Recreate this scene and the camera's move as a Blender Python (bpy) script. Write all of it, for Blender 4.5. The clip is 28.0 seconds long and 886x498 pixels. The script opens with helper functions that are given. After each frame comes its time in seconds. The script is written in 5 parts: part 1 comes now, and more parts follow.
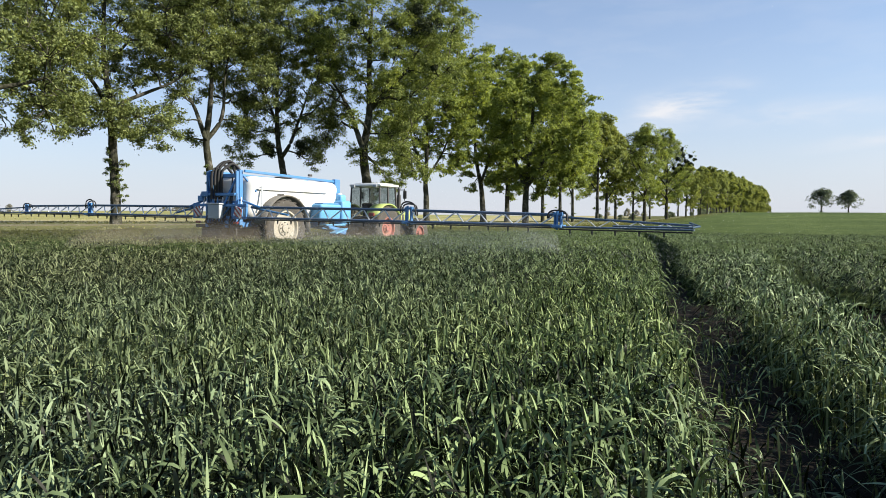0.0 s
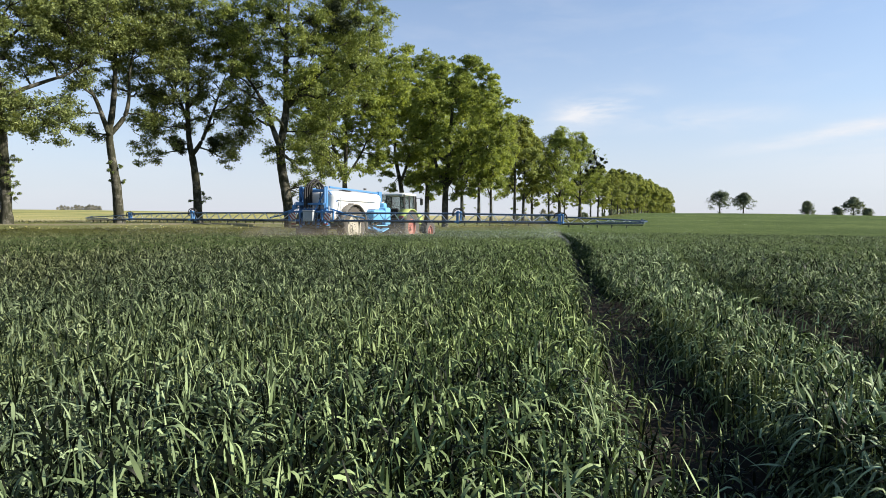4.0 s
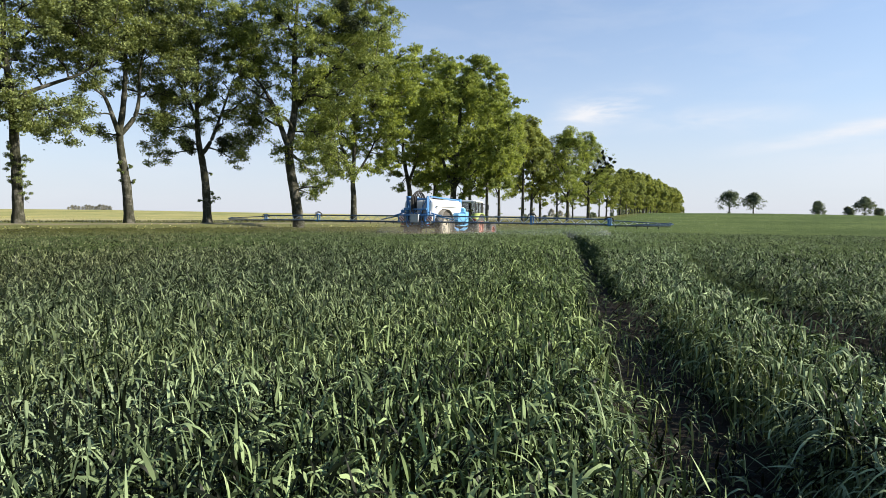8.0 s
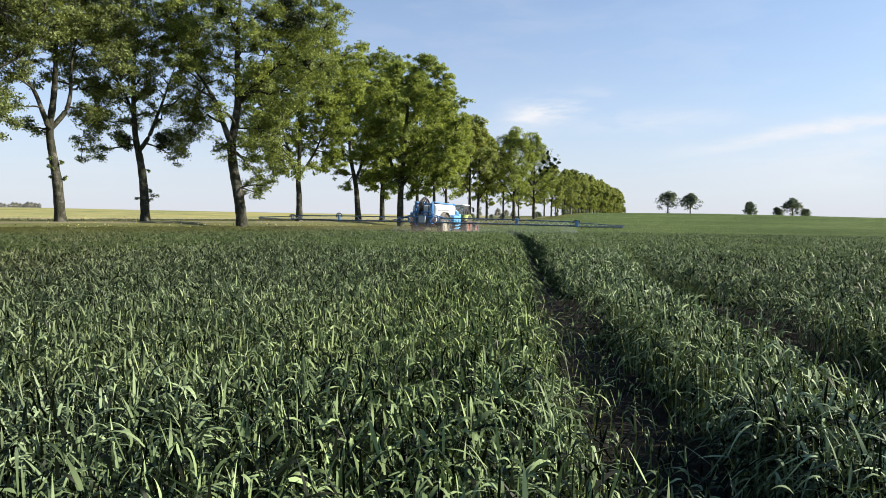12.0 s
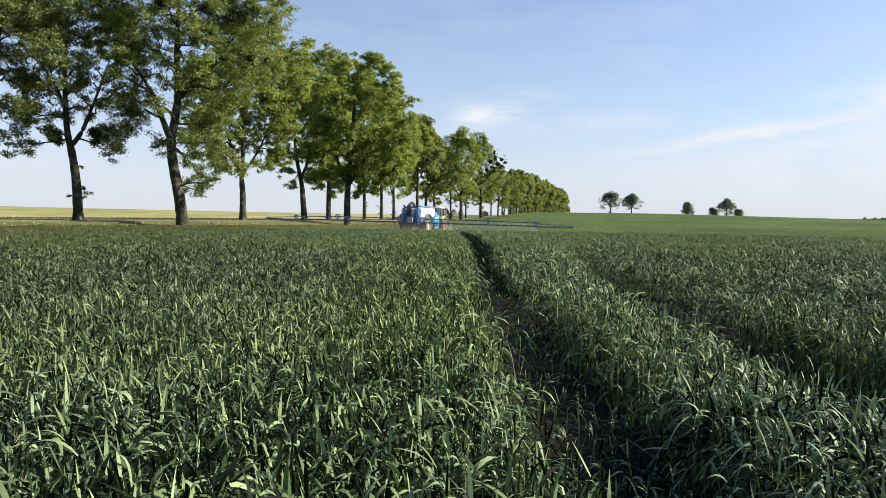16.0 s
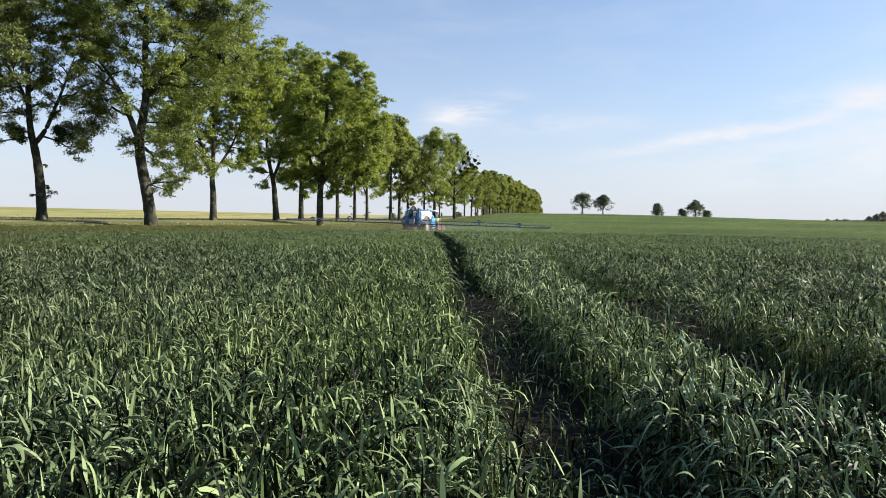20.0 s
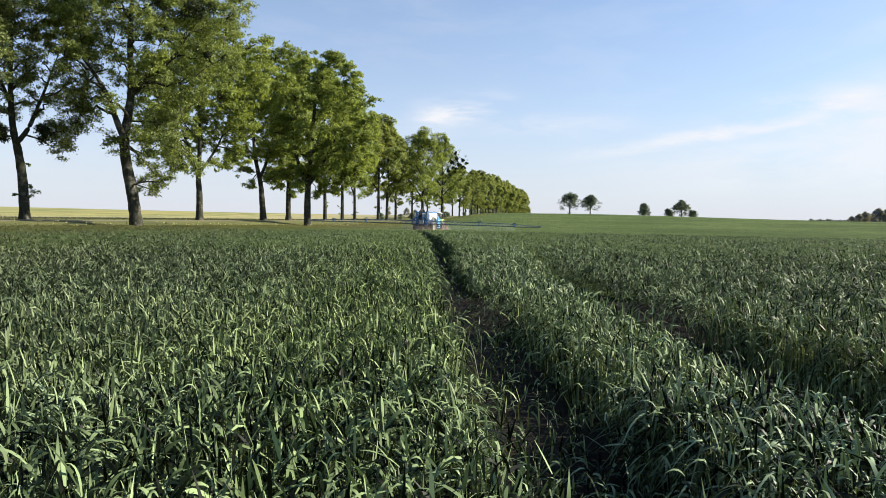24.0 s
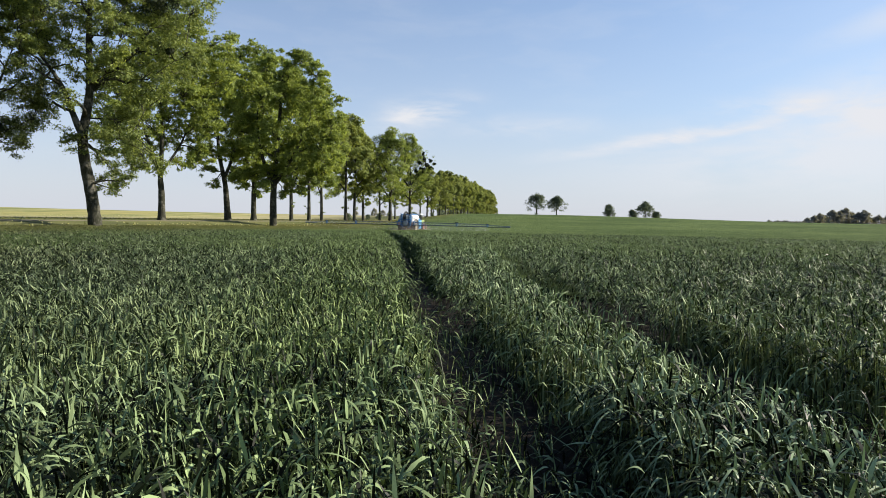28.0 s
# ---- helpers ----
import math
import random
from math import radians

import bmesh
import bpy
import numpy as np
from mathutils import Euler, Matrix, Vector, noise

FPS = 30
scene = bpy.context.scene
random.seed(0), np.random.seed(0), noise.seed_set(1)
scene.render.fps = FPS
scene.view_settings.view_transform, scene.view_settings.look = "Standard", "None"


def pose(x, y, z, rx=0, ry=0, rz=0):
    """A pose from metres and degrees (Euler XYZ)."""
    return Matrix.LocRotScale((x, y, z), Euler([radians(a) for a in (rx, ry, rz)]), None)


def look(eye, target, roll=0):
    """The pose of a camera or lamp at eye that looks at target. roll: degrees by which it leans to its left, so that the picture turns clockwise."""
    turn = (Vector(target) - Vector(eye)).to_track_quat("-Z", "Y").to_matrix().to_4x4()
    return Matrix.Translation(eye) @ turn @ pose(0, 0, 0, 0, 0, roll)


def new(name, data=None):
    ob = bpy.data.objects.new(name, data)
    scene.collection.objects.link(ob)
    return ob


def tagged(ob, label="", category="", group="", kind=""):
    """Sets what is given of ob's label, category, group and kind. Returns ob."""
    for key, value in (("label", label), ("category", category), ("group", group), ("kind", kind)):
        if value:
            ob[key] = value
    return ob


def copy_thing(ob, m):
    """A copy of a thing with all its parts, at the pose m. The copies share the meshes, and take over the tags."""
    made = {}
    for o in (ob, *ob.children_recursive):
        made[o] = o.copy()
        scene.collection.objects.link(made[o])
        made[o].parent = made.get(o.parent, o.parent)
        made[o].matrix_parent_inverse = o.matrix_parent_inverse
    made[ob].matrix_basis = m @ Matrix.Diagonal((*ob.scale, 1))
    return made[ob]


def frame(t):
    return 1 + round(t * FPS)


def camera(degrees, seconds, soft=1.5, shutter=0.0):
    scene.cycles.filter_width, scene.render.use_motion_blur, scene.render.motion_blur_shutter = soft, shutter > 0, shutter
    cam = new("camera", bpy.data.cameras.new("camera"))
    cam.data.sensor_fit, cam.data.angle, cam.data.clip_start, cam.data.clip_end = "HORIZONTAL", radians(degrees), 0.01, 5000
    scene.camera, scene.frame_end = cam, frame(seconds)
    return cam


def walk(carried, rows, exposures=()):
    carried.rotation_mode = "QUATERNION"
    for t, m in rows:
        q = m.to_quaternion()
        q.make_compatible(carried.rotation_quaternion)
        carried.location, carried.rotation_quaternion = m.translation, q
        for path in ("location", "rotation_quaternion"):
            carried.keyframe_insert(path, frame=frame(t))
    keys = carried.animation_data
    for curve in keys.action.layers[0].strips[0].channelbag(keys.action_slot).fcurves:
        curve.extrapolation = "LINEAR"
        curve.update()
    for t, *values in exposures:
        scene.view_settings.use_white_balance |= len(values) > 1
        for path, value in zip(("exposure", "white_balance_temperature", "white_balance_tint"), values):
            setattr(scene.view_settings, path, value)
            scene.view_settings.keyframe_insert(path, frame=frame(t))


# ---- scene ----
# ---------------------------------------------------------------- camera
EYE = 1.45
HEAD = radians(23.4)            # the way the sprayer drives, clockwise from +y
SH, CH = math.sin(HEAD), math.cos(HEAD)
cam = camera(70.5, 28.0, 0.7)
LOOKS = [  # seconds, yaw, pitch, roll
    (0.0, 6.74, -2.72, -0.25), (0.5, 5.26, -2.68, -0.27), (1.0, 3.27, -2.68, -0.26), (1.5, 2.01, -2.62, -0.18),
    (2.0, 1.18, -2.71, -0.35), (2.5, 0.31, -2.69, -0.32), (3.0, -0.54, -2.69, -0.34), (3.5, -0.60, -2.68, -0.33),
    (5.5, -0.21, -2.70, -0.37), (6.0, -0.13, -2.70, -0.37), (6.5, -0.02, -2.70, -0.37), (7.0, 0.04, -2.70, -0.37),
    (7.5, 0.10, -2.70, -0.37), (8.0, 0.17, -2.70, -0.37), (8.5, 0.17, -2.70, -0.37), (9.0, 0.17, -2.70, -0.37),
    (9.5, -0.47, -2.73, -0.45), (10.0, -1.39, -2.77, -0.49), (10.5, -2.79, -2.77, -0.47), (11.0, -3.52, -2.75, -0.49),
    (11.5, -4.16, -2.74, -0.48), (12.0, -4.64, -2.74, -0.50), (12.5, -5.85, -2.74, -0.48), (14.5, -7.75, -2.73, -0.54),
    (15.0, -8.85, -2.76, -0.59), (15.5, -9.10, -2.75, -0.58), (16.0, -9.43, -2.77, -0.62), (16.5, -9.65, -2.77, -0.63),
    (17.0, -9.68, -2.77, -0.63), (17.5, -9.80, -2.77, -0.66), (18.0, -10.15, -2.76, -0.64), (18.5, -10.34, -2.74, -0.64),
    (19.0, -10.92, -2.72, -0.69), (19.5, -11.53, -2.69, -0.70), (20.0, -11.85, -2.69, -0.72), (20.5, -12.07, -2.69, -0.73),
    (21.0, -12.07, -2.69, -0.70), (21.5, -12.06, -2.69, -0.73), (23.5, -12.88, -2.71, -0.77), (24.0, -12.95, -2.69, -0.74),
    (24.5, -13.12, -2.71, -0.81), (25.0, -13.64, -2.67, -0.77), (25.5, -14.37, -2.66, -0.76), (26.0, -14.58, -2.66, -0.73),
    (26.5, -14.89, -2.64, -0.81), (27.0, -15.10, -2.62, -0.84), (27.5, -15.37, -2.64, -0.83), (28.0, -15.90, -2.60, -0.86),
]


def held(yaw, pitch, roll):
    return pose(0, 0, EYE, 0, 0, yaw) @ pose(0, 0, 0, pitch) @ pose(0, 0, 0, 0, roll) @ pose(0, 0, 0, 90)


walk(cam, [(t, held(a, b, c)) for t, a, b, c in LOOKS],
     [(0, 1.17), (8, 1.23), (20, 1.22), (24, 1.25), (26, 1.19), (28, 1.08)])

# ---------------------------------------------------------------- light
SUN_AZ, SUN_EL = 95.0, 31.0    # degrees, azimuth clockwise from +y
world = bpy.data.worlds.new("sky")
scene.world = world
world.use_nodes = True


def wire(tree, kind, ins=None, **props):
    """A node with its inputs: values, or sockets to link from."""
    n = tree.nodes.new(kind)
    for k, v in props.items():
        setattr(n, k, v)
    for k, v in (ins or {}).items():
        s = n.inputs[k]
        if isinstance(v, bpy.types.NodeSocket):
            tree.links.new(v, s)
        else:
            s.default_value = v
    return n


def ramp(tree, fac, stops):
    n = wire(tree, "ShaderNodeValToRGB", {"Fac": fac})
    e = n.color_ramp.elements
    while len(e) < len(stops):
        e.new(0.5)
    for el, (p, c) in zip(e, stops):
        el.position = p
        el.color = (*c, 1) if len(c) == 3 else c
    return n.outputs["Color"]


def mathn(tree, op, a, b=0.5, clamp=False):
    return wire(tree, "ShaderNodeMath", {0: a, 1: b}, operation=op, use_clamp=clamp).outputs[0]


def mixc(tree, fac, a, b, blend="MIX"):
    n = wire(tree, "ShaderNodeMix", {"Factor": fac}, data_type="RGBA", blend_type=blend)
    for s, v in ((n.inputs[6], a), (n.inputs[7], b)):
        if isinstance(v, bpy.types.NodeSocket):
            tree.links.new(v, s)
        else:
            s.default_value = (*v, 1)
    return n.outputs[2]


def make_sky():
    t = world.node_tree
    t.nodes.clear()
    sky = wire(t, "ShaderNodeTexSky", sky_type="NISHITA", sun_disc=False, sun_elevation=radians(SUN_EL),
               sun_rotation=radians(SUN_AZ), altitude=100, air_density=1.0, dust_density=0.5, ozone_density=3.0)
    way = wire(t, "ShaderNodeTexCoord").outputs["Generated"]
    parts = wire(t, "ShaderNodeSeparateXYZ", {0: way})
    up = mathn(t, "MAXIMUM", parts.outputs["Z"], 0.0)
    # azimuth and height of the view in degrees
    az = mathn(t, "MULTIPLY", mathn(t, "ARCTAN2", parts.outputs["X"], parts.outputs["Y"]), 57.296)
    el = mathn(t, "MULTIPLY", mathn(t, "ARCSINE", parts.outputs["Z"], 0), 57.296)
    flat = wire(t, "ShaderNodeCombineXYZ", {"X": mathn(t, "MULTIPLY", az, 0.045), "Y": mathn(t, "MULTIPLY", el, 0.16), "Z": 0.7}).outputs[0]
    flat = wire(t, "ShaderNodeMapping", {"Vector": flat, "Rotation": (0, 0, -0.22)}).outputs[0]
    wisps = wire(t, "ShaderNodeTexNoise", {"Vector": flat, "Scale": 1.4, "Detail": 8, "Roughness": 0.52, "Distortion": 0.25}).outputs[0]
    fine = wire(t, "ShaderNodeTexNoise", {"Vector": flat, "Scale": 4.0, "Detail": 7, "Roughness": 0.55, "Distortion": 0.35}).outputs[0]
    both = mathn(t, "ADD", mathn(t, "MULTIPLY", wisps, 0.6), mathn(t, "MULTIPLY", fine, 0.4))

    def bank(a0, e0, wide, high, slope):
        """A soft-edged drift of cloud about one place in the sky, rising along its length."""
        da = mathn(t, "SUBTRACT", az, a0)
        de = mathn(t, "SUBTRACT", mathn(t, "SUBTRACT", el, e0), mathn(t, "MULTIPLY", da, slope))
        q = mathn(t, "ADD", mathn(t, "POWER", mathn(t, "ABSOLUTE", mathn(t, "DIVIDE", da, wide)), 2.0), mathn(t, "POWER", mathn(t, "ABSOLUTE", mathn(t, "DIVIDE", de, high)), 2.0))
        return mathn(t, "POWER", 2.718, mathn(t, "MULTIPLY", q, -1.0))
    drift = None
    for args, gain in (((13.9, 9.5, 3.6, 1.3, 0.14), 1.8), ((36.5, 7.4, 8.5, 0.65, 0.135), 1.7), ((57.0, 9.6, 13.0, 3.0, 0.17), 1.5), ((44.0, 9.4, 5.0, 1.2, 0.05), 1.2), ((47.0, 5.6, 15.0, 3.2, 0.05), 0.75),
                       ((22.0, 8.4, 7.0, 1.0, 0.0), 0.55), ((55.0, 16.0, 7.0, 1.2, 0.22), 0.8), ((80.0, 16.0, 24.0, 6.0, 0.0), 0.6)):
        one = mathn(t, "MULTIPLY", bank(*args), gain)
        drift = one if drift is None else mathn(t, "MAXIMUM", drift, one)
    cover = ramp(t, both, [(0.40, (0.08, 0.08, 0.08)), (0.56, (1, 1, 1))])
    thin = ramp(t, both, [(0.50, (0, 0, 0)), (0.75, (0.35, 0.35, 0.35))])
    veil = mathn(t, "MAXIMUM", mathn(t, "MULTIPLY", cover, drift), mathn(t, "MULTIPLY", thin, 0.5))
    haze = ramp(t, up, [(0.0, (0.92, 0.92, 0.92)), (0.06, (0.80, 0.80, 0.80)), (0.17, (0.46, 0.46, 0.46)), (0.36, (0.20, 0.20, 0.20)), (0.6, (0.05, 0.05, 0.05))])
    lit = mixc(t, haze, mixc(t, 1.0, sky.outputs[0], (1.24, 1.44, 1.56), "MULTIPLY"), (6.22, 6.43, 7.25))
    lit = mixc(t, veil, lit, (7.6, 7.75, 8.2))
    bg = wire(t, "ShaderNodeBackground", {"Color": lit, "Strength": 0.05})
    wire(t, "ShaderNodeOutputWorld", {"Surface": bg.outputs[0]})


make_sky()
sun = new("sun", bpy.data.lights.new("sun", "SUN"))
sun.data.energy, sun.data.angle, sun.data.color = 5.0, radians(0.6), (1.0, 0.92, 0.78)
sun.matrix_world = look((0, 0, 0), (-math.sin(radians(SUN_AZ)) * math.cos(radians(SUN_EL)),
                                    -math.cos(radians(SUN_AZ)) * math.cos(radians(SUN_EL)), -math.sin(radians(SUN_EL))))


# ---------------------------------------------------------------- materials
def surface(name, rough=0.6, metal=0.0, spec=0.5):
    m = bpy.data.materials.new(name)
    m.use_nodes = True
    t = m.node_tree
    b = t.nodes["Principled BSDF"]
    b.inputs["Roughness"].default_value, b.inputs["Metallic"].default_value = rough, metal
    b.inputs["Specular IOR Level"].default_value = spec
    return m, t, b


def noisy(t, scale, detail=5, rough=0.6, where=None, space="Object", stretch=(1, 1, 1), distort=0.0):
    v = where or wire(t, "ShaderNodeTexCoord").outputs[space]
    if stretch != (1, 1, 1):
        v = wire(t, "ShaderNodeMapping", {"Vector": v, "Scale": stretch}).outputs[0]
    return wire(t, "ShaderNodeTexNoise", {"Vector": v, "Scale": scale, "Detail": detail, "Roughness": rough, "Distortion": distort}).outputs[0]


def bump(t, b, height, strength=0.3, dist=0.02):
    n = wire(t, "ShaderNodeBump", {"Height": height, "Strength": strength, "Distance": dist})
    t.links.new(n.outputs[0], b.inputs["Normal"])


def painted(name, colour, rough=0.4, dirt=(0.16, 0.13, 0.09), dirty=0.35, metal=0.0):
    """Paint or plastic with dust in patches and fine scuffs."""
    m, t, b = surface(name, rough, metal)
    big, small = noisy(t, 2.3, 5), noisy(t, 21, 4)
    d = ramp(t, mathn(t, "ADD", mathn(t, "MULTIPLY", big, 0.65), mathn(t, "MULTIPLY", small, 0.35)), [(0.42, (0, 0, 0)), (0.75, (1, 1, 1))])
    t.links.new(mixc(t, mathn(t, "MULTIPLY", d, dirty), colour, dirt), b.inputs["Base Color"])
    t.links.new(mathn(t, "ADD", mathn(t, "MULTIPLY", d, 0.35), rough, True), b.inputs["Roughness"])
    bump(t, b, small, 0.06, 0.01)
    return m


def leaf_material(name, dark, mid, light, rough=0.5, through_=0.35, spec=0.5, patch=0.5, own=0.6, glow=(1.6, 1.5, 0.7), low=0.15):
    """Thin leaf: gloss above, light through it, each leaf its own tone."""
    m, t, b = surface(name, rough, 0, spec)
    one = wire(t, "ShaderNodeNewGeometry").outputs["Random Per Island"]
    broad = noisy(t, patch, 3)
    tone = mathn(t, "ADD", mathn(t, "MULTIPLY", one, own), mathn(t, "MULTIPLY", broad, 1 - own))
    col = ramp(t, tone, [(low, dark), (0.5, mid), (0.9, light)])
    t.links.new(col, b.inputs["Base Color"])
    thin = wire(t, "ShaderNodeBsdfTranslucent", {"Color": mixc(t, 0.6, col, (0.55, 0.8, 0.12), "MULTIPLY")})
    t.links.new(mixc(t, 1.0, col, glow, "MULTIPLY"), thin.inputs["Color"])
    mix = wire(t, "ShaderNodeMixShader", {0: through_, 1: b.outputs[0], 2: thin.outputs[0]})
    t.links.new(mix.outputs[0], t.nodes["Material Output"].inputs["Surface"])
    return m


def bark_material():
    m, t, b = surface("bark", 0.9, 0, 0.0)
    n = noisy(t, 3.0, 8, 0.7, stretch=(3.5, 3.5, 0.7))
    moss = noisy(t, 0.8, 3)
    c = ramp(t, n, [(0.3, (0.010, 0.010, 0.009)), (0.52, (0.036, 0.034, 0.031)), (0.76, (0.105, 0.098, 0.088))])
    c = mixc(t, mathn(t, "MULTIPLY", moss, 0.35), c, (0.08, 0.09, 0.04))
    lichen = ramp(t, noisy(t, 1.7, 6, 0.65), [(0.52, (0, 0, 0)), (0.62, (0.6, 0.6, 0.6))])
    t.links.new(mixc(t, lichen, c, (0.165, 0.155, 0.135)), b.inputs["Base Color"])
    bump(t, b, n, 0.9, 0.06)
    return m


def ground_material():
    """Soil under the crop, rough grass on the verge, pale green and yellow fields beyond the road."""
    m, t, b = surface("ground", 0.95, 0, 0.2)
    where = wire(t, "ShaderNodeNewGeometry").outputs["Position"]
    side = wire(t, "ShaderNodeVectorMath", {0: where, 1: (CH, -SH, 0)}, operation="DOT_PRODUCT").outputs["Value"]
    grain, lumps = noisy(t, 9, 8, 0.7, where), noisy(t, 1.1, 5, 0.6, where)
    soil = ramp(t, mathn(t, "ADD", mathn(t, "MULTIPLY", grain, 0.6), mathn(t, "MULTIPLY", lumps, 0.4)),
                [(0.3, (0.005, 0.004, 0.003)), (0.55, (0.016, 0.012, 0.008)), (0.75, (0.048, 0.036, 0.025))])
    tuft = noisy(t, 1.6, 8, 0.75, where)
    patchy = noisy(t, 0.12, 4, 0.6, where)
    grass = ramp(t, mathn(t, "ADD", mathn(t, "MULTIPLY", tuft, 0.5), mathn(t, "MULTIPLY", patchy, 0.5)),
                 [(0.32, (0.042, 0.050, 0.014)), (0.5, (0.092, 0.100, 0.028)), (0.68, (0.18, 0.165, 0.062))])
    strips = noisy(t, 1.0, 3, 0.5, wire(t, "ShaderNodeCombineXYZ", {"X": mathn(t, "MULTIPLY", side, 0.075), "Y": 0.3}).outputs[0])
    mottle = noisy(t, 0.05, 6, 0.6, where)
    field = ramp(t, mathn(t, "ADD", mathn(t, "MULTIPLY", strips, 0.75), mathn(t, "MULTIPLY", mottle, 0.25)),
                 [(0.36, (0.085, 0.115, 0.036)), (0.45, (0.30, 0.265, 0.095)), (0.52, (0.12, 0.145, 0.042)), (0.58, (0.31, 0.275, 0.115)), (0.68, (0.15, 0.17, 0.05))])
    stubble = ramp(t, mathn(t, "ADD", mathn(t, "MULTIPLY", tuft, 0.4), mathn(t, "MULTIPLY", patchy, 0.6)), [(0.35, (0.19, 0.175, 0.075)), (0.6, (0.36, 0.31, 0.175))])
    edge = mathn(t, "MULTIPLY", mathn(t, "ADD", mathn(t, "ADD", side, mathn(t, "MULTIPLY", patchy, 14.0)), 88.0), 0.15, True)
    field = mixc(t, mathn(t, "MULTIPLY", edge, 0.75), field, stubble)
    wob = mathn(t, "ADD", side, mathn(t, "MULTIPLY", lumps, 1.6))
    far = mathn(t, "MULTIPLY", mathn(t, "ADD", wob, 50.0), -0.4, True)
    verge = mathn(t, "MULTIPLY", mathn(t, "ADD", wob, 28.8), -1.2, True)
    c = mixc(t, far, mixc(t, verge, soil, grass), field)
    t.links.new(c, b.inputs["Base Color"])
    bump(t, b, grain, 0.6, 0.05)
    return m


def canopy_material():
    """The closed top of the crop seen from afar."""
    m, t, b = surface("crop_canopy", 0.9, 0, 0.03)
    where = wire(t, "ShaderNodeNewGeometry").outputs["Position"]
    grain, clump, broad = noisy(t, 8, 6, 0.75, where), noisy(t, 0.6, 5, 0.6, where), noisy(t, 0.045, 4, 0.6, where)
    mixv = mathn(t, "ADD", mathn(t, "MULTIPLY", grain, 0.45), mathn(t, "ADD", mathn(t, "MULTIPLY", clump, 0.25), mathn(t, "MULTIPLY", broad, 0.3)))
    side = wire(t, "ShaderNodeVectorMath", {0: where, 1: (CH, -SH, 0)}, operation="DOT_PRODUCT").outputs["Value"]
    dry = mathn(t, "MULTIPLY", mathn(t, "ADD", mathn(t, "ADD", side, mathn(t, "MULTIPLY", clump, 6.0)), 17.0), -0.12, True)   # drier towards the road
    c = ramp(t, mixv, [(0.34, (0.028, 0.046, 0.016)), (0.5, (0.068, 0.098, 0.034)), (0.66, (0.138, 0.174, 0.066))])
    t.links.new(mixc(t, dry, c, mixc(t, 1.0, c, (1.12, 0.80, 0.70), "MULTIPLY")), b.inputs["Base Color"])
    bump(t, b, grain, 1.0, 0.25)
    return m


def wheat_material(name, tones):
    """Wheat leaf; slightly darker beyond the first wheel track, in drifts, with lit strips painted in by place."""
    m = leaf_material(name, *tones, 0.45, 0.04, 0.08, 0.8, 0.85, (1.3, 1.5, 0.5), 0.35)
    t = m.node_tree
    b = t.nodes["Principled BSDF"]
    old = b.inputs["Base Color"].links[0].from_socket
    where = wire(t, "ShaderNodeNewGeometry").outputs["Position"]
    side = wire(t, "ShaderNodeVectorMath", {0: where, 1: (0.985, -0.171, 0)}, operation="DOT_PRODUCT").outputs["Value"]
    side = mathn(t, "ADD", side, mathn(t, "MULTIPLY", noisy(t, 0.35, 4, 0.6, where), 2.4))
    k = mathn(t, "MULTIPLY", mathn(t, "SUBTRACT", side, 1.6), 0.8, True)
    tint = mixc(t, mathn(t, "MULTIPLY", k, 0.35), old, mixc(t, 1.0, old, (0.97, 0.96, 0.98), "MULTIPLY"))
    # a yellower strip along the first wheel track, its sunlit edge painted in
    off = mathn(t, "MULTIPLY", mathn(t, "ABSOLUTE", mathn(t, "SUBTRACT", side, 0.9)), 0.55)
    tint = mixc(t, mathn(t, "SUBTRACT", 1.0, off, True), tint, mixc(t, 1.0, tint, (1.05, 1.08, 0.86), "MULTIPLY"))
    # sky sheen on bent blue-grey leaves between the two wheel tracks, painted in
    sheen = mathn(t, "MULTIPLY", mathn(t, "ABSOLUTE", mathn(t, "SUBTRACT", side, 3.4)), 0.62)
    tint = mixc(t, mathn(t, "SUBTRACT", 1.0, sheen, True), tint, mixc(t, 1.0, tint, (1.42, 1.42, 1.52), "MULTIPLY"))
    # greyer and darker to the left, away from the track
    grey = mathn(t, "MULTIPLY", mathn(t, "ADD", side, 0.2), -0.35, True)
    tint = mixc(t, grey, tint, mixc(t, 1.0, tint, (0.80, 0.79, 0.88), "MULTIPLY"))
    # drier, browner drifts towards the road
    drift = ramp(t, noisy(t, 0.22, 4, 0.6, where), [(0.38, (0.25, 0.25, 0.25)), (0.62, (1, 1, 1))])
    dry = mathn(t, "MULTIPLY", mathn(t, "MULTIPLY", mathn(t, "ADD", side, 3.5), -0.14, True), drift)
    t.links.new(mixc(t, dry, tint, mixc(t, 1.0, tint, (1.04, 0.80, 0.72), "MULTIPLY")), b.inputs["Base Color"])
    return m


WHEAT_TONES = ((0.003, 0.005, 0.002), (0.053, 0.077, 0.038), (0.222, 0.285, 0.160))
GROUND, CANOPY, BARK = ground_material(), canopy_material(), bark_material()
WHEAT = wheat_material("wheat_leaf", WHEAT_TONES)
# lighter copy of the wheat leaf, brightness painted in for belts beyond 4 m
WHEAT_LIGHTER = wheat_material("wheat_lighter_leaf", ((0.008, 0.014, 0.005), (0.080, 0.112, 0.049), (0.222, 0.278, 0.138)))
STEM = leaf_material("wheat_stem", (0.050, 0.072, 0.026), (0.125, 0.165, 0.068), (0.290, 0.335, 0.160), 0.5, 0.1, 0.08, 0.8, 0.8)
# darker and brighter copies of one maple leaf, sun and shade painted in
LEAF = leaf_material("dark_maple_leaf", (0.032, 0.040, 0.018), (0.114, 0.146, 0.053), (0.320, 0.365, 0.144), 0.5, 0.30, 0.12, 0.42, 0.5)
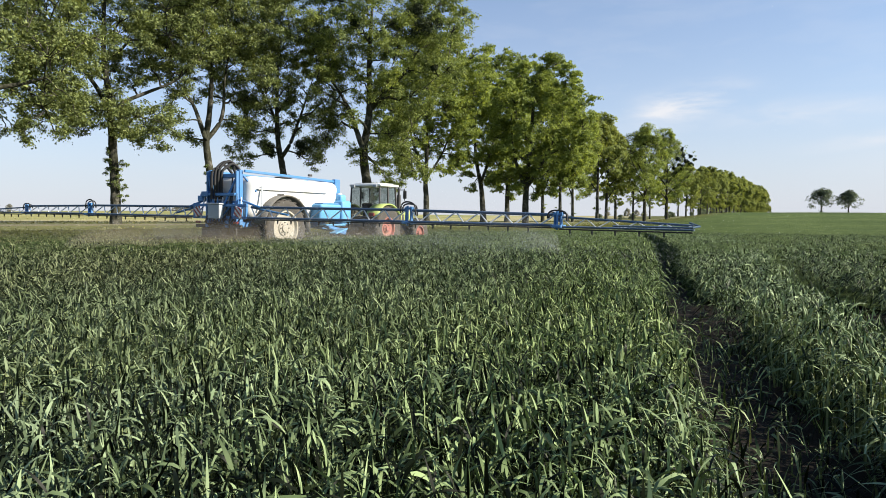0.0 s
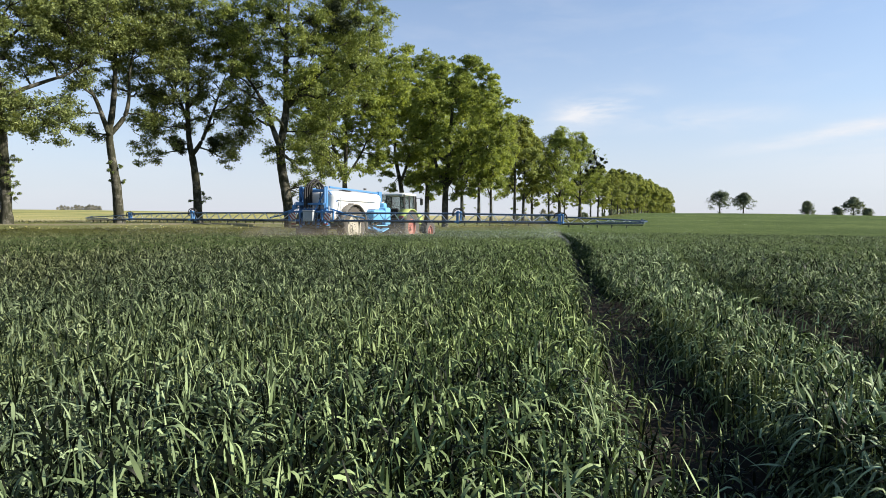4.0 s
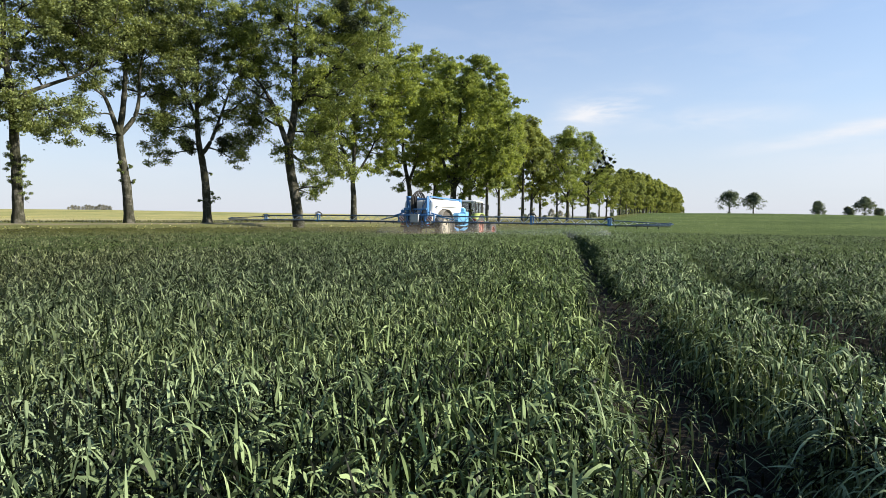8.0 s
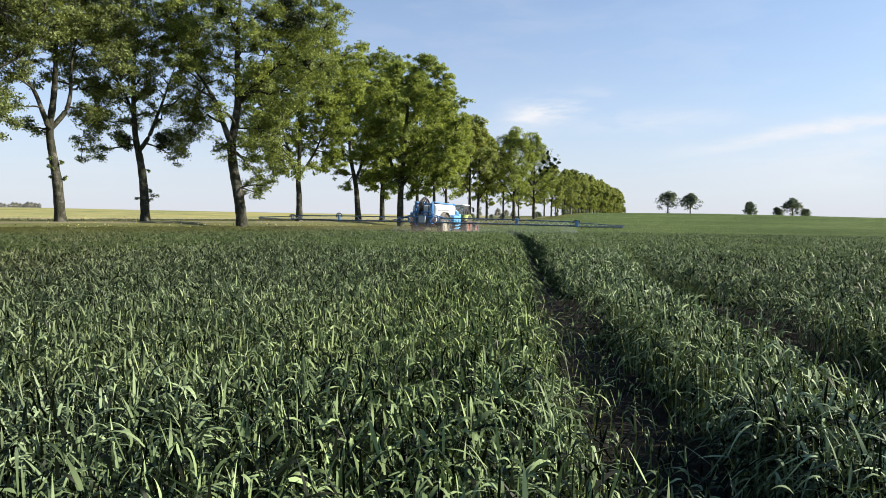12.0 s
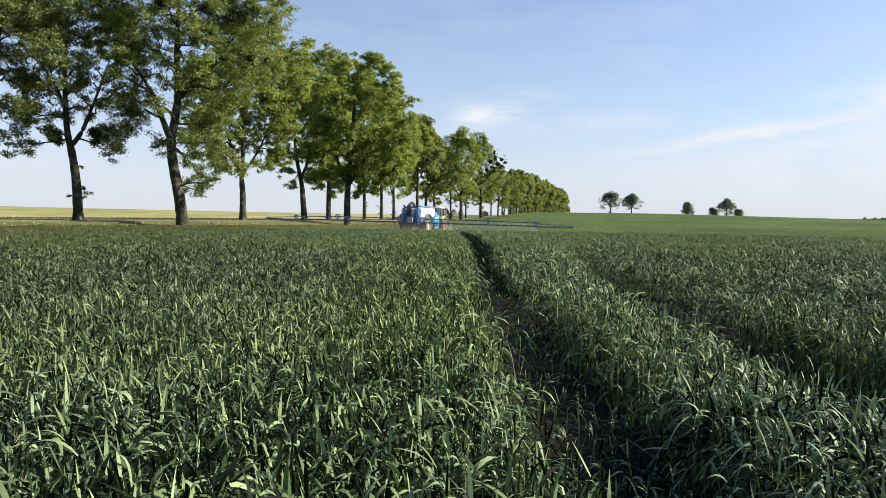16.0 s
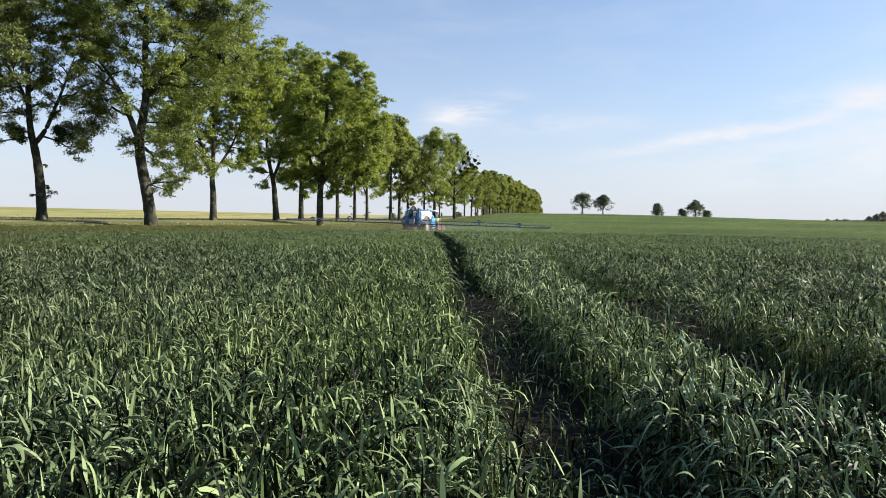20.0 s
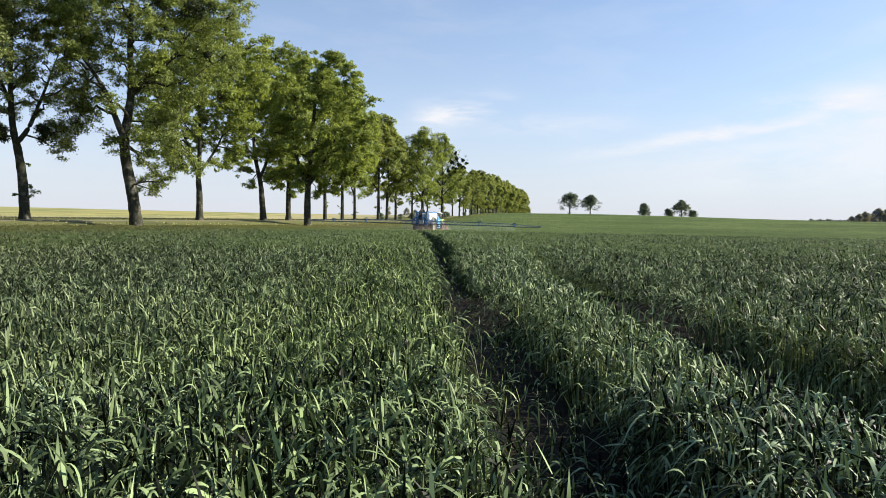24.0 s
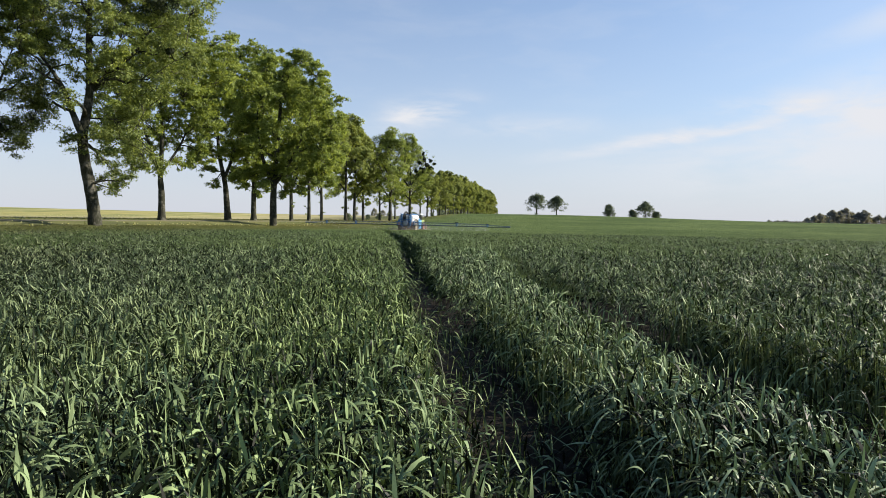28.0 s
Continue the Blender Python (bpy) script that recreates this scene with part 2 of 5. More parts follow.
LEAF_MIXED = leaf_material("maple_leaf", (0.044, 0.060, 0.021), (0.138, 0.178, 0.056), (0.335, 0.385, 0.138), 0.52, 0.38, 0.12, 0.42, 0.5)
LEAF_BRIGHT = leaf_material("bright_maple_leaf", (0.056, 0.080, 0.024), (0.172, 0.220, 0.062), (0.365, 0.420, 0.138), 0.55, 0.45, 0.12, 0.42, 0.5)
# greyed and lightened: distance haze put into the leaf colour
LEAF_FAR = leaf_material("hazed_far_leaf", (0.070, 0.090, 0.068), (0.115, 0.142, 0.098), (0.185, 0.212, 0.140), 0.7, 0.25, 0.0, 0.2)
# skyline woods: thicker haze painted in as pale grey leaf tones
LEAF_HAZY = leaf_material("hazed_distant_leaf", (0.175, 0.175, 0.165), (0.235, 0.235, 0.215), (0.30, 0.295, 0.265), 0.8, 0.35, 0.0, 0.2)
# avenue leaf paler and duller, with aerial haze painted into its tones
LEAF_AVENUE = leaf_material("hazed_avenue_leaf", (0.120, 0.148, 0.055), (0.190, 0.225, 0.080), (0.285, 0.315, 0.115), 0.7, 0.42, 0.0, 0.12)
TWIG = leaf_material("mistletoe_twig", (0.012, 0.018, 0.008), (0.022, 0.032, 0.012), (0.04, 0.055, 0.02), 0.7, 0.1, 0.2, 1.0)
FLOWER = leaf_material("pale_flower", (0.35, 0.33, 0.12), (0.5, 0.48, 0.25), (0.6, 0.58, 0.40), 0.6, 0.3, 0.3, 0.5)
GRASS = leaf_material("verge_grass", (0.042, 0.050, 0.015), (0.092, 0.100, 0.028), (0.18, 0.165, 0.062), 0.6, 0.35, 0.3, 0.15)


# ---------------------------------------------------------------- land
def smooth(a, b, v):
    s = np.clip((v - a) / (b - a), 0, 1)
    return s * s * (3 - 2 * s)


def land(x, y):
    """Height of the ground: a shallow dip ahead, a rise with the far fields, and the road bank along the trees."""
    x, y = np.asarray(x, float), np.asarray(y, float)
    r, u, w = np.hypot(x, y), x * CH - y * SH, x * SH + y * CH
    crest = 1.45 + 260 * np.tan(np.radians(0.48 - 0.43 * smooth(0, 110, u)))
    crop = 0.25 * smooth(6, 19, r) - 0.0105 * np.clip(r - 22, 0, 62) + (crest + 0.6) * smooth(80, 260, r) - 0.003 * np.clip(r - 265, 0, 3000)
    bank = 1.05 + 3.2 * smooth(60, 420, -u) + 2.0 * smooth(150, 260, w) - 0.002 * np.clip(r - 450, 0, 3000)
    k = smooth(-22, -41, u)
    lump = 0.02 * np.sin(x * 2.1 + np.sin(y * 1.3)) * np.sin(y * 1.7 + 0.6)
    return crop * (1 - k) + bank * k + lump * smooth(2, 5, r)


TRACKS = ((0.80, 0.174, 0.35), (2.85, 0.174, 0.43))   # x at y = 0, slope, half width


def in_track(x, y, grow=0.0, tracks=TRACKS):
    hit = np.zeros(np.shape(x), bool)
    for x0, k, half in tracks:
        ragged = 0.035 * np.sin(y * 5.3 + x0) + 0.03 * np.sin(y * 11.7 + 2 * x0) + 0.03 * np.sin(y * 2.1)
        # both wheelings narrow further out, where leaves close over them
        fade = 1 - (1.0 * smooth(8, 17, y) if x0 > 2 else 0.42 * smooth(5, 15, y))
        wide_ = half + 0.13 * smooth(11, 3, y)
        hit |= np.abs(x - x0 - 0.05 * smooth(11, 3, y) - k * y) < (wide_ + ragged + grow) * fade
    return hit


def mesh_from(name, verts, faces, material, smooth_=False):
    """A mesh from an (n, 3) array and an (m, 3 or 4) array."""
    verts, faces = np.asarray(verts, np.float32), np.asarray(faces, np.int32)
    me = bpy.data.meshes.new(name)
    k = faces.shape[1]
    me.vertices.add(len(verts))
    me.vertices.foreach_set("co", verts.ravel())
    me.loops.add(faces.size)
    me.loops.foreach_set("vertex_index", faces.ravel())
    me.polygons.add(len(faces))
    me.polygons.foreach_set("loop_start", np.arange(0, faces.size, k, dtype=np.int32))
    me.update(calc_edges=True)
    me.materials.append(material)
    if smooth_:
        me.polygons.foreach_set("use_smooth", np.ones(len(faces), bool))
    return me


def polar(radii, angles, height, closed):
    rr, aa = np.meshgrid(radii, np.radians(angles), indexing="ij")
    x, y = rr * np.sin(aa), rr * np.cos(aa)
    v = np.stack([x, y, height(x, y)], -1).reshape(-1, 3)
    n, m = len(radii), len(angles)
    i, j = np.meshgrid(np.arange(n - 1), np.arange(m if closed else m - 1), indexing="ij")
    j2 = (j + 1) % m
    f = np.stack([i * m + j, i * m + j2, (i + 1) * m + j2, (i + 1) * m + j], -1).reshape(-1, 4)[:, ::-1]
    return v, f


def build_land():
    angles = np.concatenate([np.arange(-60, 76, 0.75), np.arange(80, 300, 5)])
    radii = np.concatenate([[0.05], np.geomspace(0.6, 3600, 150)])
    v, f = polar(radii, angles, land, True)
    v[:len(angles)] = (0.013, 0.011, 0.0)         # the innermost ring closes to one spot
    tagged(new("ground", mesh_from("ground", v, f, GROUND, True)), "gently rolling farmland with dark soil and a grassy verge", "ground", kind="structure")

    def top(x, y):
        z = land(x, y) + 0.54
        r = np.hypot(x, y)
        z = z - 0.46 * smooth(17, 11, r)
        z = z + 0.05 * np.sin(x * 5.1 + 2 * np.sin(y * 2.3)) * np.sin(y * 4.3 + np.sin(x * 1.9))
        z = np.where(in_track(x, y, 0.05, TRACKS[:1]) & (r < 75), land(x, y) - 0.12, z)
        u = x * CH - y * SH
        return z - 0.6 * smooth(-28.6, -29.4, u)
    v, f = polar(np.geomspace(11, 420, 190), np.arange(-62, 78, 0.4), top, False)
    mid = v[f].mean(1)
    keep = (mid[:, 0] * CH - mid[:, 1] * SH) > -29.2
    f = f[keep]
    used = np.unique(f)
    back = np.zeros(len(v), int)
    back[used] = np.arange(len(used))
    tagged(new("wheat_canopy", mesh_from("wheat_canopy", v[used], back[f], CANOPY, True)), "dense dark green wheat field stretching over the rise", "crop", kind="stuff")

    # the same crop behind and beside the standpoint
    def round_(x, y):
        r, a = np.hypot(x, y), np.degrees(np.arctan2(x, y)) % 360
        rim = smooth(1.7, 3.0, r) * np.maximum(smooth(57, 66, a) * smooth(312, 303, a), smooth(9, 14, r))   # the sheet dips where single plants take over
        return land(x, y) + 0.42 * rim + 0.05 * np.sin(x * 5.1 + 2 * np.sin(y * 2.3)) * np.sin(y * 4.3)
    v, f = polar(np.geomspace(1.7, 420, 90), np.arange(57, 312, 1.5), round_, False)
    mid = v[f].mean(1)
    f = f[(mid[:, 0] * CH - mid[:, 1] * SH) > -29.2]
    tagged(new("wheat_canopy", mesh_from("wheat_canopy", v, f, CANOPY, True)), "dense dark green wheat behind the standpoint", "crop", kind="stuff")


build_land()


# ---------------------------------------------------------------- crop
def blades(base, turn, length, width, rise, droop, segs, rng, z0, taper=0.5, tip=2.2):
    """Curved leaf strips. base (n, 3), turn: way they lean; rise: how upright they leave; droop: how far the tip falls."""
    n = len(base)
    s = np.linspace(0, 1, segs + 1)[None, :]
    out = (np.cos(rise)[:, None] * s + 0.35 * droop[:, None] * s * s) * length[:, None]
    up = (np.sin(rise)[:, None] * s - droop[:, None] * s ** 2.2) * length[:, None]
    cx = base[:, 0:1] + np.cos(turn)[:, None] * out
    cy = base[:, 1:2] + np.sin(turn)[:, None] * out
    cz = np.maximum(base[:, 2:3] + up, z0[:, None] + 0.01)
    half = 0.5 * width[:, None] * np.minimum(1.0, taper + 2.0 * s) * (1 - s ** tip)
    half = np.maximum(half, 0.0006)
    spin = turn[:, None] + math.pi / 2 + rng.normal(0, 0.5, n)[:, None] + rng.normal(0, 0.9, n)[:, None] * s
    lift = rng.normal(0, 0.35, n)[:, None]
    dx, dy, dz = np.cos(spin) * half, np.sin(spin) * half, lift * half
    v = np.stack([np.stack([cx - dx, cy - dy, cz - dz], -1), np.stack([cx + dx, cy + dy, cz + dz], -1)], 2)   # n, s, 2, 3
    if segs == 1:                                # far off, a blade is one three-cornered strip
        v[:, 0] = v[:, 0] * 1.0 + (v[:, 0] - v[:, 0].mean(1, keepdims=True)) * 0.6
        return np.concatenate([v[:, 0], v[:, 1].mean(1, keepdims=True)], 1).reshape(-1, 3), np.arange(3 * n).reshape(-1, 3)
    k = np.arange(segs)
    one = np.stack([2 * k, 2 * k + 1, 2 * k + 3, 2 * k + 2], -1)
    f = (one[None] + (np.arange(n) * 2 * (segs + 1))[:, None, None]).reshape(-1, 4)
    return v.reshape(-1, 3), f


def sow(r0, r1, density, az0, az1, rng):
    """Plant places in drill rows with wobble, none in the wheel tracks."""
    area = 0.5 * radians(az1 - az0) * (r1 * r1 - r0 * r0)
    n = int(area * density)
    r = np.sqrt(rng.uniform(r0 * r0, r1 * r1, n))
    a = np.radians(rng.uniform(az0, az1, n))
    x, y = r * np.sin(a), r * np.cos(a)
    u = x * CH - y * SH
    # a few stragglers survive in the wheel tracks
    keep = (~in_track(x, y) | (rng.uniform(0, 1, n) < 0.09)) & (u > -29.2)
    return x[keep], y[keep]


def wheat(x, y, wide, leaves, segs, rng, stems):
    n = len(x)
    z = land(x, y)
    vs, fs, off = [], [], 0
    # taller and shorter drifts, and plants pressed outwards beside the wheel tracks
    tall = 0.54 + 0.12 * smooth(6, 17, np.hypot(x, y)) - 0.07 * smooth(15, 22, np.hypot(x, y)) + 0.04 * np.sin(x * 1.3 + 1.7 * np.sin(y * 0.7)) + rng.normal(0, 0.045, n)
    tall = np.minimum(tall, 0.60 + 0.2 * smooth(2.5, 5, np.hypot(x, y)))
    tall = np.where(in_track(x, y, 0.0), rng.uniform(0.07, 0.24, n), np.where(in_track(x, y, 0.06), tall * rng.uniform(0.45, 0.95, n), tall))
    t = rng.uniform(0, 6.28, n)
    lean = np.abs(rng.normal(0, 0.08, n)) + np.where(in_track(x, y, 0.05), np.abs(rng.normal(0, 0.3, n)), 0)
    if stems:
        v, f = blades(np.stack([x, y, z], -1), t, tall * 0.88, rng.uniform(0.008, 0.0135, n) * wide, math.pi / 2 - lean, np.zeros(n), stems, rng, z, 1.0, 9.0)
        vs.append(v), fs.append(f + off)
        off += len(v)
    for k in range(leaves):
        h = tall * (0.99 - 0.46 * k / max(leaves - 1, 1)) * rng.uniform(0.84, 1.04, n)
        reach_ = h * np.sin(lean)
        t2 = rng.uniform(0, 2 * math.pi, n)
        t2 = np.arctan2(np.sin(t2) + 0.12, np.cos(t2) - 0.35)
        ln = rng.uniform(0.11, 0.23, n)
        wd = rng.uniform(0.0095, 0.019, n) * wide
        # some flag leaves stand up, most arch over and hang
        stiff = rng.uniform(0, 1, n) < (0.20 if k == 0 else 0.10)
        ln = np.where(stiff, 0.8 * ln, ln)
        rise = np.where(stiff, rng.normal(1.32, 0.14, n), rng.normal(0.95, 0.35, n))
        droop = np.where(stiff, np.abs(rng.normal(0.10, 0.14, n)), np.abs(rng.normal(1.0, 0.5, n)))
        if segs == 1:
            rise, droop, ln = rise - 0.40, 0.4 * droop, 0.72 * ln
        elif segs == 2:
            rise, ln = rise - 0.22, 0.9 * ln
        base = np.stack([x + np.cos(t) * reach_, y + np.sin(t) * reach_, z + h - 0.03], -1)
        v, f = blades(base, t2, ln * (1 - 0.16 * (wide - 1)), wd, rise, droop, segs, rng, z)
        vs.append(v), fs.append(f + off)
        off += len(v)
    return np.concatenate(vs), np.concatenate(fs)


SWAYING = []


def build_crop():
    rng = np.random.default_rng(7)
    x, y = sow(1.8, 7, 115, 52, 316, rng)
    v, f = wheat(x, y, 1.7, 3, 2, rng, 0)
    tagged(new("wheat_plants", mesh_from("wheat_plants", v, f, WHEAT)), "young blue-green wheat plants with long arching leaves", "wheat", kind="stuff")
    for r0, r1, dens, wide, leaves, segs, stems, pieces in ((1.65, 4, 1080, 1.0, 4, 5, 2, 6), (4, 8, 520, 1.1, 3, 3, 2, 4), (8, 15, 310, 1.25, 3, 2, 0, 2),
                                                            (15, 28, 210, 1.15, 3, 1, 0, 1), (28, 48, 60, 1.7, 2, 1, 0, 1)):
        x, y = sow(r0, r1, dens, -44, 54, rng)
        group = rng.integers(0, pieces, len(x))
        for g in range(pieces):
            k = group == g
            v, f = wheat(x[k], y[k], wide, leaves, segs, rng, stems)
            me = mesh_from("wheat_plants", v, f, WHEAT if r0 < 4 else WHEAT_LIGHTER)
            me.materials.append(STEM)
            me.polygons.foreach_set("material_index", (np.arange(len(f)) < np.sum(k) * stems).astype(np.int32))
            ob = tagged(new("wheat_plants", me), "young blue-green wheat plants with long arching leaves", "wheat", kind="stuff")
            if pieces > 1:
                SWAYING.append((ob, g, r0))


build_crop()


# ---------------------------------------------------------------- helpers for things
def part(name, data, material, parent, label=""):
    """Links a bmesh (or a ready mesh) as one mesh object under a thing or a part."""
    if isinstance(data, bmesh.types.BMesh):
        me = bpy.data.meshes.new(name)
        bmesh.ops.recalc_face_normals(data, faces=data.faces)
        data.to_mesh(me)
        data.free()
        me.materials.append(material)
    else:
        me = data
    ob = new(name, me)
    ob.parent = parent
    return tagged(ob, label)


def thing(name, m, label, category, group="", kind=""):
    ob = new(name)
    ob.empty_display_size = 0.2
    ob.matrix_basis = m
    return tagged(ob, label, category, group, kind)


def tubes(lines, sides=6):
    """One set of vertices and quads for many tapered tubes: lines of (points, radii)."""
    vs, fs, off = [], [], 0
    ang = np.linspace(0, 2 * math.pi, sides, endpoint=False)
    for pts, rad in lines:
        p, rad = np.asarray(pts, float), np.asarray(rad, float)
        d = np.gradient(p, axis=0)
        d /= np.linalg.norm(d, axis=1)[:, None] + 1e-9
        a = np.cross(d, np.where(np.abs(d[:, 2:3]) > 0.9, [[1.0, 0, 0]], [[0, 0, 1.0]]))
        a /= np.linalg.norm(a, axis=1)[:, None] + 1e-9
        b = np.cross(d, a)
        ring = p[:, None] + rad[:, None, None] * (a[:, None] * np.cos(ang)[None, :, None] + b[:, None] * np.sin(ang)[None, :, None])
        n = len(p)
        i, j = np.meshgrid(np.arange(n - 1), np.arange(sides), indexing="ij")
        f = np.stack([i * sides + j, i * sides + (j + 1) % sides, (i + 1) * sides + (j + 1) % sides, (i + 1) * sides + j], -1).reshape(-1, 4)
        vs.append(ring.reshape(-1, 3)), fs.append(f + off)
        off += n * sides
    return np.concatenate(vs), np.concatenate(fs)


def scatter_leaves(spots, count, size, rng, flat=0.75, outward=0.9, mid=None):
    """Leaf blades round the given (place, radius) clumps, lying more or less along the clump's outside, each a small three-cornered blade."""
    pts, rad = np.array([s[0] for s in spots]), np.array([s[1] for s in spots])
    pick = rng.choice(len(spots), count, p=rad ** 2 / np.sum(rad ** 2))
    d = rng.normal(0, 1, (count, 3))
    d /= np.linalg.norm(d, axis=1)[:, None]
    d[:, 2] = np.where(rng.uniform(0, 1, count) < 0.45, np.abs(d[:, 2]), d[:, 2])
    face = d.copy()
    d *= (rng.uniform(0, 1, count) ** 0.36)[:, None]
    d[:, 2] *= flat
    c = pts[pick] + d * rad[pick][:, None]
    if mid is not None:                          # clumps also turn away from the crown's middle
        o = pts[pick] - mid
        face += 0.8 * o / (np.linalg.norm(o, axis=1)[:, None] + 1e-6)
    face = outward * face + [0, 0, 0.45] + rng.normal(0, 0.45, (count, 3))
    face /= np.linalg.norm(face, axis=1)[:, None]
    a = np.cross(face, rng.normal(0, 1, (count, 3)))
    a /= np.linalg.norm(a, axis=1)[:, None]
    b = np.cross(a, face)
    ln = (size * rng.uniform(0.6, 1.25, count))[:, None]
    v = np.stack([c - a * ln * 0.45 - b * ln * 0.34, c - a * ln * 0.45 + b * ln * 0.34, c + a * ln * 0.6], 1).reshape(-1, 3)
    return v, np.arange(3 * count).reshape(-1, 3)


# ---------------------------------------------------------------- trees
def grow_tree(rng, height, fork, reach, girth, leaves=9000, leaf=0.26, limbs=13, balls=0, bunches=(), fill=90, low=0.86, subs=9):
    """Wood lines, leaf clumps and mistletoe places of one broad-leaved roadside tree."""
    top = height * 0.80
    n = 9
    s = np.linspace(0, 1, n)
    wander = np.cumsum(rng.normal(0, 0.10, (n, 2)), 0) * s[:, None]
    axis = np.stack([wander[:, 0], wander[:, 1], s * top], -1)
    axis[0, 2] = -0.4
    axis = np.insert(axis, 1, axis[0] * 0.93 + axis[1] * 0.07 + [0, 0, 0.35], 0)
    ss = np.concatenate([[0, 0.05], s[1:]])
    rad = girth * np.where(ss < 0.01, 1.55, np.where(ss < 0.06, 1.08, (1 - ss) ** 0.8 * 0.97 + 0.03))
    trunk, wood, spots = [(axis, rad)], [], []

    def at(h):
        return np.array([np.interp(h, axis[:, 2], axis[:, k]) for k in range(3)]), np.interp(h, axis[:, 2], rad)
    turn = rng.uniform(0, 6.28)
    for k in range(limbs):
        f = k / (limbs - 1)
        h = fork + (top * 0.93 - fork) * f ** 0.9 + rng.normal(0, 0.3)
        p, r = at(h)
        turn += 2.4 + rng.normal(0, 0.35)
        shape = math.sin(math.pi * (0.27 + 0.58 * f)) ** 0.7
        ln = reach * shape * rng.uniform(0.85, 1.2) * (1.15 if k < 3 else 1)
        steep = radians(rng.uniform(40, 62) + 14 * f)
        ln = min(ln * 1.12, max((height - 1.5 - h) / (math.sin(steep) + 0.14), 1.2))
        q = np.linspace(0, 1, 6)
        bend = rng.normal(0, 0.25)
        ax = turn + bend * q
        xy = ln * math.cos(steep) * q
        zz = ln * (math.sin(steep) * q + (0.14 * q * q if f > 0.3 else -0.16 * q * q))
        line = p + np.stack([np.cos(ax) * xy, np.sin(ax) * xy, zz], -1) + rng.normal(0, 0.07, (6, 3)) * q[:, None]
        r = min(r * 0.55, 0.04 + 0.022 * ln)
        own = [(line, r * (1 - q) ** 0.8 + 0.018)]
        wood.append(own)
        for j in range(2, 6):
            spots.append((line[j] + rng.normal(0, 0.3, 3), rng.uniform(0.9, 1.5) * (0.5 + 0.07 * reach)))
        for j in range(subs):
            g = rng.uniform(0.3, 1.0) if j else 1.0
            b = np.array([np.interp(g, q, line[:, i]) for i in range(3)])
            way = (line[-1] - line[0]) / (np.linalg.norm(line[-1] - line[0]) + 1e-6) + rng.normal(0, 0.75, 3)
            way[2] += 0.10 if f > 0.2 else -0.25
            way /= np.linalg.norm(way)
            m = rng.uniform(0.22, 0.42) * ln + 0.5
            if b[2] + way[2] * m > height - 0.8:
                way[2] *= 0.2
            qq = np.linspace(0, 1, 4)
            sub = b + way * m * qq[:, None] + np.stack([0 * qq, 0 * qq, -0.18 * m * qq * qq * (1.6 if f < 0.25 else 0.4)], -1)
            own.append((sub, 0.045 * (1 - qq) * (0.6 + 0.08 * ln) + 0.012))
            spots.append((sub[-1], rng.uniform(0.5, 0.95) * (0.62 + 0.085 * reach)))
            spots.append((sub[2] + rng.normal(0, 0.3, 3), rng.uniform(0.45, 0.85) * (0.62 + 0.085 * reach)))
            spots.append((sub[1] + rng.normal(0, 0.45, 3), rng.uniform(0.4, 0.8) * (0.62 + 0.085 * reach)))
            if rng.uniform() < 0.45 and f > 0.25:
                tip = sub[-1] + rng.normal(0, 0.9, 3)
                own.append((np.stack([sub[2], (sub[2] + tip) / 2 + [0, 0, 0.1], tip]), np.array([0.02, 0.015, 0.008])))
                spots.append((tip, rng.uniform(0.35, 0.7)))
    for _ in range(10):                          # leader shoots
        tip = axis[-1] + rng.normal(0, 1, 3) * [reach * 0.3, reach * 0.3, 0.7] + [0, 0, height * 0.06]
        wood.append([(np.stack([axis[-2], (axis[-1] + tip) / 2, tip]), np.array([0.05, 0.03, 0.01]))])
        spots.append((tip, rng.uniform(0.7, 1.1) * (0.7 + 0.06 * reach)))
    for _ in range(3):                           # water shoots on the stem
        p, r = at(rng.uniform(0.16, 0.75) * fork)
        t = rng.uniform(0, 6.28)
        tip = p + np.array([math.cos(t), math.sin(t), 0.5]) * (r + rng.uniform(0.15, 0.4))
        wood.append([(np.stack([p, (p + tip) / 2, tip]), np.array([0.02, 0.015, 0.006]))])
        spots.append((tip, rng.uniform(0.22, 0.4)))
    # the crown closes to a lobed dome: outer clumps on thin twigs, stray clumps drawn in
    foot, ph = fork * low, rng.uniform(0, 6.28, 3)

    def edge(z, a):
        crest = height * (0.93 + 0.07 * np.sin(3 * a + ph[2]))
        g = np.clip((z - foot) / (crest - foot), 0, 1)
        lobes = 1 + 0.17 * np.sin(3 * a + ph[0] + 6 * g) + 0.14 * np.sin(5 * a + ph[1] - 9 * g) + 0.08 * np.sin(25 * g + ph[2])
        return 0.90 * reach * np.sin(math.pi * (0.20 + 0.78 * g)) ** 0.62 * lobes

    def drawn_in(c, r):
        c = np.array(c, float)
        if c[2] < fork:
            return c
        mid, _ = at(min(c[2], top))
        d = c[:2] - mid[:2]
        a = math.atan2(d[1], d[0])
        c[2] = min(c[2], height * (0.93 + 0.07 * math.sin(3 * a + ph[2])) - 0.5 * r)
        q, lim = math.hypot(*d), max(float(edge(c[2], a)) - 0.5 * r, 0.3)
        c[:2] = mid[:2] + d * min(1.0, lim / (q + 1e-6))
        return c
    spots = [(drawn_in(c, r), r) for c, r in spots]
    for own in wood:
        own[:] = [(np.stack([drawn_in(c, 0.5) for c in l]), r) for l, r in own]
    stock = np.concatenate([l[0] for own in wood[:limbs] for l in own])
    twigs = []
